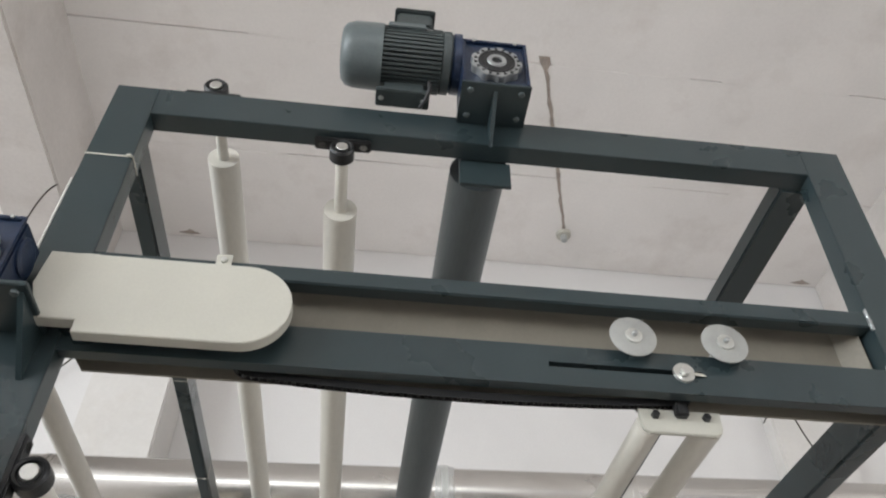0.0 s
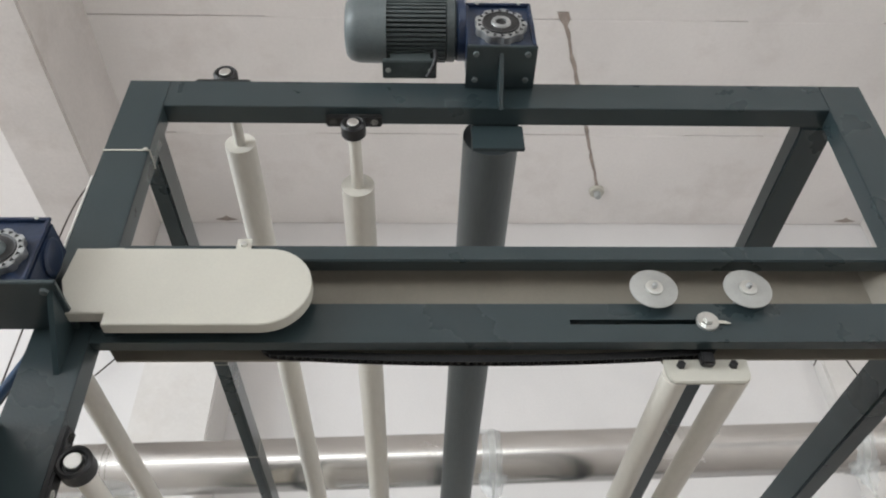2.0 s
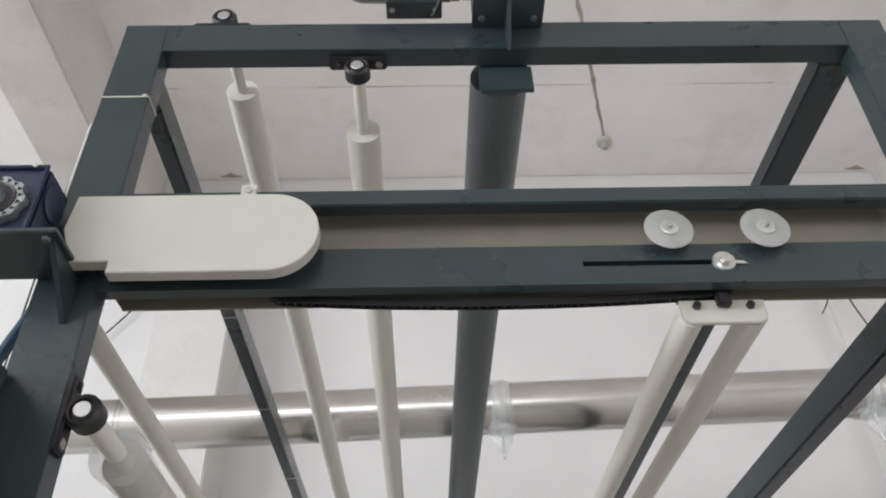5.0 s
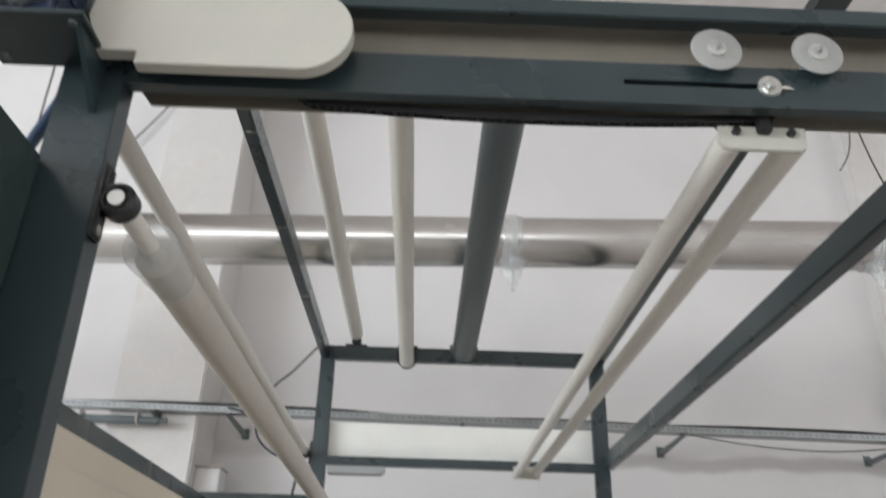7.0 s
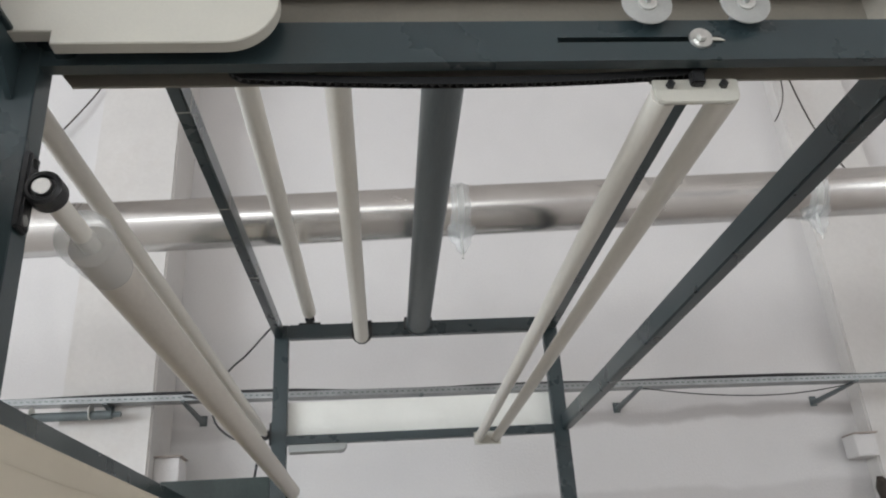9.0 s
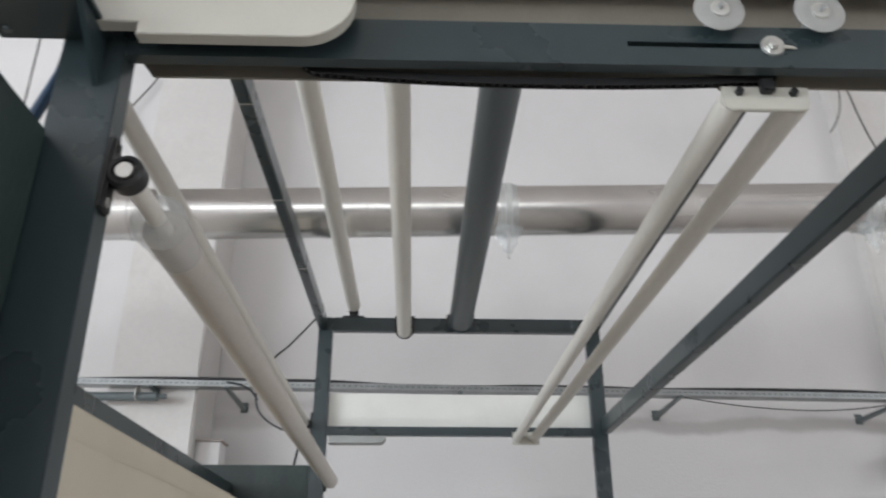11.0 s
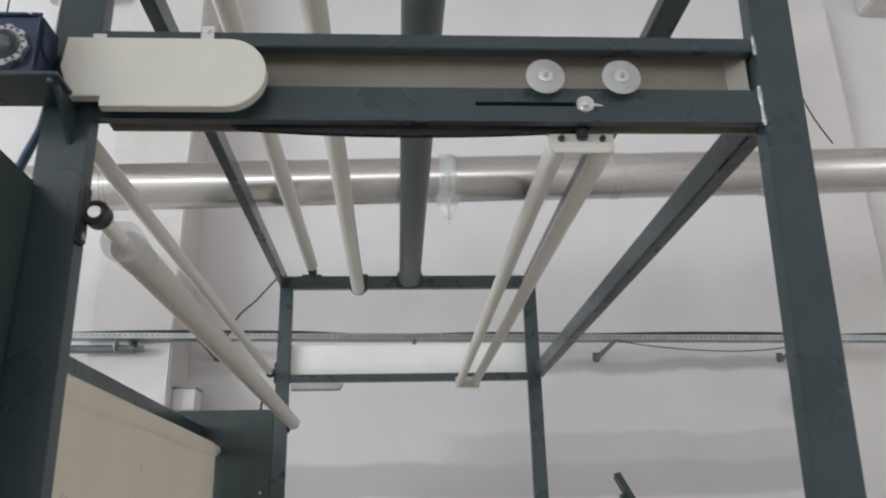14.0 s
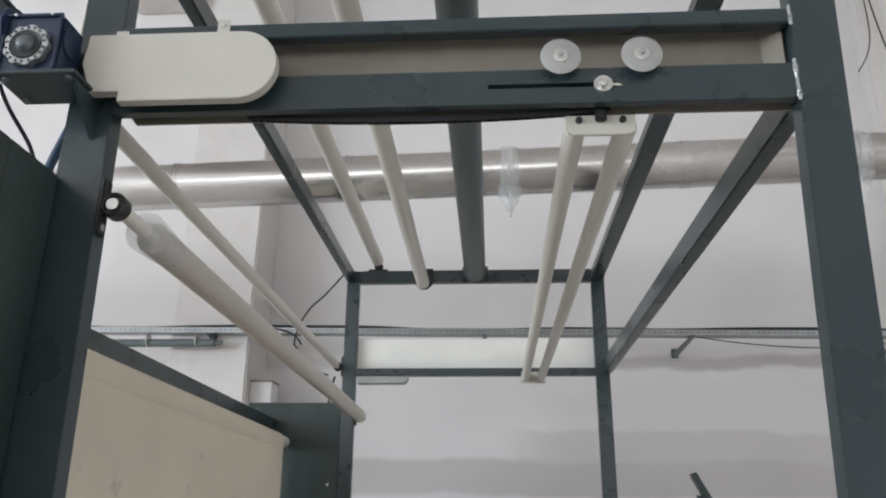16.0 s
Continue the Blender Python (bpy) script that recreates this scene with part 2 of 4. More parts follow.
def prism(pts, lo, hi, axis="y", bm=None, bev=0.0):
    """An outline extruded along an axis. pts: (x, z) for y, (y, z) for x, (x, y) for z."""
    bm = bm or bmesh.new()
    def p3(a, b, d):
        return {"y": (a, d, b), "x": (d, a, b), "z": (a, b, d)}[axis]
    lower = [bm.verts.new(p3(a, b, lo)) for a, b in pts]
    upper = [bm.verts.new(p3(a, b, hi)) for a, b in pts]
    fs = [bm.faces.new(lower), bm.faces.new(upper)]
    n = len(pts)
    for i in range(n):
        fs.append(bm.faces.new((lower[i], lower[(i + 1) % n], upper[(i + 1) % n], upper[i])))
    bmesh.ops.recalc_face_normals(bm, faces=fs)
    if bev:
        es = [e for f in fs[:2] for e in f.edges]
        bmesh.ops.bevel(bm, geom=list(set(es)), offset=bev, segments=2, affect="EDGES", clamp_overlap=True)
    return bm


def wire(name, pts, r, material, label, category, sides=3):
    cu = bpy.data.curves.new(name, "CURVE")
    cu.dimensions, cu.bevel_depth, cu.bevel_resolution, cu.resolution_u = "3D", r, sides, 8
    sp = cu.splines.new("NURBS")
    sp.points.add(len(pts) - 1)
    for q, p in zip(sp.points, pts):
        q.co = (*p, 1)
    sp.use_endpoint_u, sp.order_u = True, min(4, len(pts))
    cu.materials.append(material)
    tmp = bpy.data.objects.new(name, cu)
    scene.collection.objects.link(tmp)
    me = bpy.data.meshes.new_from_object(tmp.evaluated_get(bpy.context.evaluated_depsgraph_get()))
    bpy.data.objects.remove(tmp)
    for f in me.polygons:
        f.use_smooth = True
    me.name = name
    if not me.materials:
        me.materials.append(material)
    return tagged(new(name, me), label, category)


# ---- the hall ----
X0, X1, Y0, Y1, ZC = -13.0, 12.0, -18.0, 4.2, 6.3
solo("floor", box(X0 - 0.2, X1 + 0.2, Y0 - 0.2, Y1 + 0.2, -0.2, 0), M_FLOOR, (0, 0, 0), "grey concrete hall floor", "floor", kind="structure")
solo("wall_north", box(X0 - 0.2, X1 + 0.2, Y1, Y1 + 0.25, 0, ZC + 0.3), M_WALLN, (0, 0, 0), "white painted plaster wall with greyish horizontal bands", "wall", kind="structure")
# east, west and south walls with long window openings
bm = box(X1, X1 + 0.25, Y0, Y1, 0, 1.0)
box(X1, X1 + 0.25, Y0, Y1, 5.4, ZC + 0.3, bm=bm)
box(X1, X1 + 0.25, Y0, -10.6, 1.0, 5.4, bm=bm)
box(X1, X1 + 0.25, -1.4, Y1, 1.0, 5.4, bm=bm)
solo("wall_east", bm, M_WALL, (X1, 0, 0), "white wall with a long window opening", "wall", kind="structure")
bm = box(X0 - 0.25, X0, Y0, Y1, 0, 1.0)
box(X0 - 0.25, X0, Y0, Y1, 5.4, ZC + 0.3, bm=bm)
box(X0 - 0.25, X0, Y0, -13.2, 1.0, 5.4, bm=bm)
box(X0 - 0.25, X0, -2.0, Y1, 1.0, 5.4, bm=bm)
solo("wall_west", bm, M_WALL, (X0, 0, 0), "white wall with a long window opening", "wall", kind="structure")
bm = box(X0 - 0.25, X1 + 0.25, Y0 - 0.25, Y0, 0, 1.3)
box(X0 - 0.25, X1 + 0.25, Y0 - 0.25, Y0, 5.3, ZC + 0.3, bm=bm)
box(X0 - 0.25, -9.1, Y0 - 0.25, Y0, 1.3, 5.3, bm=bm)
box(4.1, X1 + 0.25, Y0 - 0.25, Y0, 1.3, 5.3, bm=bm)
solo("wall_south", bm, M_WALL, (0, Y0, 0), "white wall with a long window opening", "wall", kind="structure")
# ceiling of precast slabs with open joints
bm = bmesh.new()
SLAB = 1.06
edges = [Y1 + 0.005 * (i > 0) - SLAB * i for i in range(22)]
for hi, lo in zip(edges, edges[1:]):
    box(X0 - 0.2, X1 + 0.2, lo + 0.004, hi - 0.004, ZC, ZC + 0.12, 0.004, bm, 1)
rng = random.Random(11)
for e in edges[1:8]:
    x = -5.0
    while x < 7.0:
        w = rng.uniform(0.08, 0.7)
        if rng.random() < 0.42:
            box(x, x + w, e - 0.0055, e + 0.0055, ZC + rng.uniform(0.0015, 0.006), ZC + 0.028, bm=bm)
        x += w
ceiling = solo("ceiling", bm, M_CEIL, (0, 0, ZC), "white painted concrete slab ceiling with dark joints", "ceiling", kind="structure")
solo("ceiling_joint_backing", box(X0 - 0.2, X1 + 0.2, Y0 - 0.2, Y1 + 0.2, ZC + 0.03, ZC + 0.3), M_JOINT, (0, 0, ZC + 0.1), "dark filler above the slab joints", "ceiling", kind="structure")


def column(x0, x1, y0, name):
    return solo(name, box(x0, x1, y0, Y1 + 0.01, 0, ZC - 0.75, 0.012), M_COL, ((x0 + x1) / 2, 4.0, 0), "off-white plastered concrete column at the wall", "column", "wall columns", "structure")


def girder(x0, x1, name):
    return solo(name, box(x0, x1, Y0, Y1, ZC - 0.78, ZC + 0.02, 0.015), M_BEAM, ((x0 + x1) / 2, 0, ZC - 0.78), "off-white plastered ceiling beam with brown stains", "beam", "ceiling beams", "structure")


column(-1.43, -0.895, 3.76, "column_1")
column(3.62, 4.2, 4.06, "column_2")
girder(-2.26, -1.79, "ceiling_beam_1")
girder(4.56, 5.02, "ceiling_beam_2")

# chased line with filler and a ceiling rosette at its end
bm = bmesh.new()
a, b = Vector((1.512, 2.018, ZC - 0.003)), Vector((2.045, 3.72, ZC - 0.003))
prev = None
rng = random.Random(4)
for i in range(31):
    p = a.lerp(b, i / 30) + Vector((rng.uniform(-0.005, 0.005), 0, 0))
    w = 0.014 + rng.uniform(-0.005, 0.006) + (0.03 if i < 2 else 0)
    cur = (bm.verts.new(p + Vector((-w, 0, 0))), bm.verts.new(p + Vector((w, 0, 0))), bm.verts.new(p + Vector((w, 0, 0.008))), bm.verts.new(p + Vector((-w, 0, 0.008))))
    if prev:
        for k in range(4):
            bm.faces.new((prev[k], prev[(k + 1) % 4], cur[(k + 1) % 4], cur[k]))
    prev = cur
bmesh.ops.recalc_face_normals(bm, faces=bm.faces)
solo("filled_cable_chase", bm, M_CHASE, tuple(a), "rough brown filler line across the ceiling slabs", "filler line", kind="structure")
ros = thing("ceiling_rosette", (2.050, 3.768, ZC), "round white ceiling lamp rosette", "rosette")
part("base", lathe([(-0.035, 0.052), (-0.03, 0.062), (0, 0.066)], (2.050, 3.768, ZC), "z", 28), M_WHITE, ros)
part("lamp_holder", lathe([(-0.09, 0.02), (-0.085, 0.026), (-0.035, 0.03)], (2.050, 3.768, ZC), "z", 20), M_GREYBOX, ros)

# small broken patches in the slab edge beside the wall
for px, w in ((-1.20, 0.10), (4.40, 0.10)):
    pts = [(px - w, 4.15), (px - w * 0.3, 4.125), (px, 4.10), (px + w * 0.4, 4.13), (px + w, 4.15), (px, 4.165)]
    solo("broken_plaster_patch", prism(pts, ZC - 0.003, ZC + 0.01, "z"), M_CHASE, (px, 4.15, ZC), "brown broken plaster patch at the slab edge", "plaster patch", kind="structure")

# ---- machine frame ----
frame_thing = thing("machine_frame", (0.65, 1.4, 0), "dark grey-green welded steel tube machine frame", "machine frame")
FY0, FY1, BY0, BY1 = -0.042, 0.0, 2.797, 2.840
# the front posts stand slightly splayed: inner face of each at height z
LX = lambda z: 0.0475 - 0.013 * z
RX = lambda z: 1.2050 + 0.0368 * z
ZT = 2.750
part("post", prism([(-0.0625, 0), (LX(0), 0), (LX(ZT), ZT), (-0.0675, ZT)], FY0, FY1, "y", bev=0.0012), M_FRAME, frame_thing)
part("post", prism([(RX(0), 0), (RX(0) + 0.082, 0), (RX(ZT) + 0.084, ZT), (RX(ZT), ZT)], FY0, FY1, "y", bev=0.0012), M_FRAME, frame_thing)
for a in ((-0.067, 0.003, BY0, BY1, 0, 2.735), (1.266, 1.337, BY0, BY1, 0, 2.735)):
    part("post", box(*a, 0.004), M_FRAME, frame_thing)
part("top_beam", prism([(LX(2.672), 2.672), (RX(2.672), 2.672), (RX(ZT), ZT), (LX(ZT), ZT)], FY0, FY1, "y", bev=0.0012), M_FRAME, frame_thing)
part("top_beam", box(0.003, 1.266, BY0, BY1, 2.665, 2.735, 0.004), M_FRAME, frame_thing)
part("side_beam", box(-0.066, -0.028, FY1, BY0, 2.670, 2.738, 0.004), M_FRAME, frame_thing)
part("side_beam", box(1.262, 1.330, FY1, BY0, 2.668, 2.712, 0.004), M_FRAME, frame_thing)
part("side_beam", box(1.306, 1.349, FY1, BY0, 2.163, 2.236, 0.004), M_FRAME, frame_thing)
part("lower_beam", box(0.003, 1.266, BY0, BY1, 2.152, 2.192, 0.003), M_FRAME, frame_thing)
# carriage track across the front: upper rail, lower rail with its slot, back plate
part("upper_rail", box(0.012, 1.287, -0.040, -0.012, 2.289, 2.321, 0.002), M_FRAME, frame_thing)
bm = bmesh.new()
outer = [(0.016, 2.131), (1.2815, 2.131), (1.2815, 2.202), (0.016, 2.202)]
inner = [(0.728, 2.163), (0.968, 2.163), (0.968, 2.172), (0.728, 2.172)]
vs = {(k, i, y): bm.verts.new((p[0], y, p[1])) for k, ring in (("o", outer), ("i", inner)) for i, p in enumerate(ring) for y in (-0.040, -0.020)}
for i in range(4):
    j = (i + 1) % 4
    for y in (-0.040, -0.020):
        bm.faces.new((vs["o", i, y], vs["o", j, y], vs["i", j, y], vs["i", i, y]))
    for k in "oi":
        bm.faces.new((vs[k, i, -0.040], vs[k, j, -0.040], vs[k, j, -0.020], vs[k, i, -0.020]))
bmesh.ops.recalc_face_normals(bm, faces=bm.faces)
part("lower_rail", bm, M_FRAME, frame_thing)
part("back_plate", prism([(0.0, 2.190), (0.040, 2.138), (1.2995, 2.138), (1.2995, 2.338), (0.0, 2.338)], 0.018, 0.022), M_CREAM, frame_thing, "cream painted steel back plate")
# unseen lip above the rail, added to darken the plate's upper part
part("plate_shade_lip", box(0.016, 1.282, -0.0115, 0.0175, 2.324, 2.338, 0.001), M_CREAM, frame_thing)
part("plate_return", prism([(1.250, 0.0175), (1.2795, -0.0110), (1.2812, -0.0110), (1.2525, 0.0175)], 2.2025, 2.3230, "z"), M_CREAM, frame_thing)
part("rear_plate", box(0.003, 1.266, 2.842, 2.848, 2.170, 2.358, 0.001), M_REAR, frame_thing, "cream painted steel rear plate")
# weld beads along the rail ends
rng = random.Random(7)
for z0, z1 in ((2.283, 2.325), (2.125, 2.210)):
    n = int((z1 - z0) / 0.003)
    bm = lathe([(z0 + (z1 - z0) * i / n, 0.0028 + 0.0020 * abs(math.sin(i * 1.3)) * (0.5 + 0.5 * math.sin(i * 0.37))) for i in range(n + 1)], (RX((z0 + z1) / 2) - 0.001, -0.0405, 0), "z", 9)
    for v in bm.verts:
        v.co += Vector((rng.uniform(-0.0014, 0.0014), rng.uniform(-0.001, 0.001), rng.uniform(-0.001, 0.001)))
    part("weld_bead", bm, M_ALU, frame_thing, "bright rough weld bead")

# slack bolt in the slot
bolt = thing("slot_bolt", (0.938, -0.04, 2.167), "zinc bolt with washer in the rail slot", "bolt")
part("washer", lathe([(-0.043, 0.004), (-0.0445, 0.0165), (-0.0415, 0.0175), (-0.0405, 0.0175)], (0.938, 0, 2.167), "y", 24), M_ZINC, bolt)
part("tab", prism([(0.950, 2.1690), (0.966, 2.1670), (0.973, 2.1625), (0.966, 2.1620), (0.950, 2.1630)], -0.0435, -0.0420, "y"), M_WHITE, bolt, "white plastic tab")
part("bolt_head", lathe([(-0.053, 0.006), (-0.0525, 0.008), (-0.0445, 0.008)], (0.938, 0, 2.167), "y", 6), M_STEEL, bolt)

# white cable tie round the left post
bm = bmesh.new()
for a in ((-0.0682, 0.0158, -0.0435, -0.0425), (-0.0682, 0.0158, 0.0005, 0.0015), (-0.0682, -0.0674, -0.0425, 0.0005), (0.0147, 0.0158, -0.0425, 0.0005)):
    box(*a, 2.543, 2.5465, bm=bm)
box(0.004, 0.0125, -0.047, -0.0435, 2.5415, 2.5485, 0.001, bm)
solo("cable_tie", bm, M_WHITE, (0, 0, 2.543), "thin white cable tie strapped round the steel post", "cable tie")

for ty in (0.86, 1.42, 2.02):
    bm = bmesh.new()
    for a in ((-0.0668, -0.0660, 2.6692, 2.7388), (-0.0280, -0.0272, 2.6692, 2.7388), (-0.0660, -0.0280, 2.6692, 2.6700), (-0.0660, -0.0280, 2.7380, 2.7388)):
        box(a[0], a[1], ty, ty + 0.003, a[2], a[3], bm=bm)
    solo("cable_tie", bm, M_WHITE, (-0.047, ty, 2.67), "thin white cable tie strapped round the side beam", "cable tie", "side beam ties")

solo("edge_strip", box(-0.0705, -0.0675, -0.0435, -0.030, 2.285, 2.480, 0.001), M_REAR, (-0.062, -0.04, 2.285), "thin white strip along the post edge", "strip")

# ---- guard over the drive chain ----
guard = thing("chain_guard", (0.15, -0.06, 2.13), "cream sheet metal chain guard with a rounded end", "guard")
R = 0.0715
arc = [(0.2690 + R * math.cos(t), 2.2025 + R * math.sin(t)) for t in [math.pi / 2 - math.pi * i / 20 for i in range(21)]]
part("cover", prism([(0.049, 2.131), (0.049, 2.151), (-0.006, 2.151), (-0.028, 2.212), (-0.022, 2.274)] + arc, -0.086, -0.064, "y", bev=0.0012), M_WHITE, guard)
for gx in (0.09, 0.25):
    part("spacer", tube((gx, -0.0645, 2.185), (gx, -0.0402, 2.185), 0.008, seg=12), M_ZINC, guard)
for tx in (0.004, 0.205):
    h = 2.311 if tx < 0.1 else 2.331
    tb = part("tab", prism([(-0.0405, h), (-0.0435, h), (-0.0435, 2.278), (-0.066, 2.268), (-0.066, 2.263), (-0.0405, 2.274)], tx, tx + 0.024, "x"), M_WHITE, guard)
    part("screw", lathe([(-0.0475, 0.003), (-0.047, 0.005), (-0.0434, 0.006)], (tx + 0.012, 0, h - 0.012), "y", 12), M_ZINC, tb)
# grey twin of the guard on the rear beam
rg = thing("rear_chain_guard", (0.15, 2.85, 2.12), "grey rounded chain guard under the rear beam", "guard")
arc = [(0.25 + 0.03 * math.cos(t), 2.150 + 0.034 * math.sin(t)) for t in [0 - math.pi / 2 * i / 10 for i in range(11)]]
part("cover", prism([(0.013, 2.1495), (0.28, 2.1495)] + arc + [(0.013, 2.116)], 2.80, 2.87, "y", bev=0.003), M_GREYBOX, rg)

# ---- bearings ----
def bearing():
    th = thing("pillow_block_bearing", (0, 0, 0), "black cast pillow block bearing with bright bolts", "bearing", "roller bearings")
    bm = box(-0.054, 0.054, -0.014, 0.014, -0.030, -0.019, 0.003)
    part("base", bm, M_BLACK, th)
    part("housing", lathe([(-0.010, 0.015), (-0.0145, 0.0165), (-0.016, 0.020), (-0.012, 0.0238), (0.012, 0.0238), (0.016, 0.020)], (0, 0, 0), "y", 28), M_BLACK, th)
    part("shaft_end", lathe([(-0.0172, 0.0105), (-0.0165, 0.0118), (-0.008, 0.0122)], (0, 0, 0), "y", 20), M_STEEL, th, "bright steel shaft end")
    for s in (-1, 1):
        part("bolt", lathe([(-0.013, 0.004), (-0.012, 0.0075), (-0.006, 0.008)], (s * 0.040, 0, -0.0185 + 0.0055), "z", 6), M_ZINC, th)
    return th


first = bearing()
first.matrix_basis = pose(0.1115, -0.026, 2.780)
copy_thing(first, pose(0.3735, -0.014, 2.642, 0, 180, 0))
copy_thing(first, pose(0.0515, -0.030, 1.944, 0, 90, 0))
copy_thing(first, pose(0.103, 2.815, 2.7655, 0, 0, 180))
solo("flange_bearing", prism([(0.311, 2.741), (0.311, 2.660), (0.322, 2.640), (0.345, 2.622), (0.375, 2.622), (0.398, 2.640), (0.410, 2.660), (0.410, 2.741)], 2.784, 2.7965, "y", bev=0.003), M_BLACK, (0.36, 2.79, 2.622), "black cast flange bearing on the rear top beam", "bearing", "roller bearings")
copy_thing(first, pose(0.033, 2.825, 1.950, 0, 90, 0))
copy_thing(first, pose(-0.097, 2.815, 2.205, 0, -90, 0))


# ---- rollers ----
def roller(x, z, y0, y1, r, neck, step, label, material=None, xb=None):
    xb = x if xb is None else xb
    th = thing("roller", (x, (y0 + y1) / 2, z), label, "roller", "guide rollers")
    d = Vector((xb - x, y1 - y0, 0)).normalized()
    p = lambda y: Vector((x + (xb - x) * (y - y0) / (y1 - y0), y, z))
    part("tube", tube(p(y0 + step), p(y1 - 0.06), r, seg=40), material or M_ROLL, th)
    part("journal", tube(p(y0), p(y0 + step), neck, seg=24), M_ROLL, th)
    part("journal", tube(p(y1 - 0.06), p(y1), neck, seg=24), M_ROLL, th)
    return th


roller(0.1115, 2.778, 0.0, 2.80, 0.033, 0.0115, 0.145, "long white plastic guide roller above the top beams", xb=0.106)
roller(0.3745, 2.640, 0.0, 2.783, 0.034, 0.0125, 0.135, "long white plastic guide roller below the top beams", xb=0.360)
th = roller(0.0505, 1.946, -0.012, 2.90, 0.033, 0.0145, 0.15, "thick white plastic roller, coloured as in shade, with loose film at its end", M_ROLL_SHADED, xb=0.030)
part("film_wrap", lathe([(0.098, 0.0385), (0.106, 0.0415), (0.118, 0.0395), (0.132, 0.0405), (0.15, 0.0365), (0.175, 0.0378), (0.20, 0.0350), (0.225, 0.0343)], (0.0490, 0, 1.946), "y", 20), M_TAPE, th, "crumpled clear plastic film")
part("end_cap", lathe([(2.901, 0.0205), (2.912, 0.019), (2.918, 0.012)], (0.030, 0, 1.946), "y", 20), M_BLACK, th)
roller(-0.080, 2.205, -0.03, 2.80, 0.020, 0.012, 0.03, "thin white plastic guide roller beside the front post", xb=-0.097)
drum = thing("drive_drum", (0.645, 1.4, 2.70), "dark grey coated drive drum under the ceiling side", "drum")
part("shell", tube((0.6475, 0.058, 2.705), (0.639, 2.760, 2.710), 0.0575, seg=48), M_DRUM, drum)
part("front_bearing", box(0.608, 0.698, 0.0095, 0.0575, 2.668, 2.745, 0.003), M_BLACK, drum)
part("rear_mount", box(0.570, 0.709, 2.7765, 2.7965, 2.690, 2.750, 0.004), M_BLACK, drum)
part("flange", lathe([(2.760, 0.066), (2.768, 0.062), (2.776, 0.060)], (0.639, 0, 2.710), "y", 24), M_DRUM, drum)
part("end_plate", box(0.602, 0.703, 0.0010, 0.0090, 2.604, 2.6712, 0.001), M_FRAME, drum, "dark steel end plate")


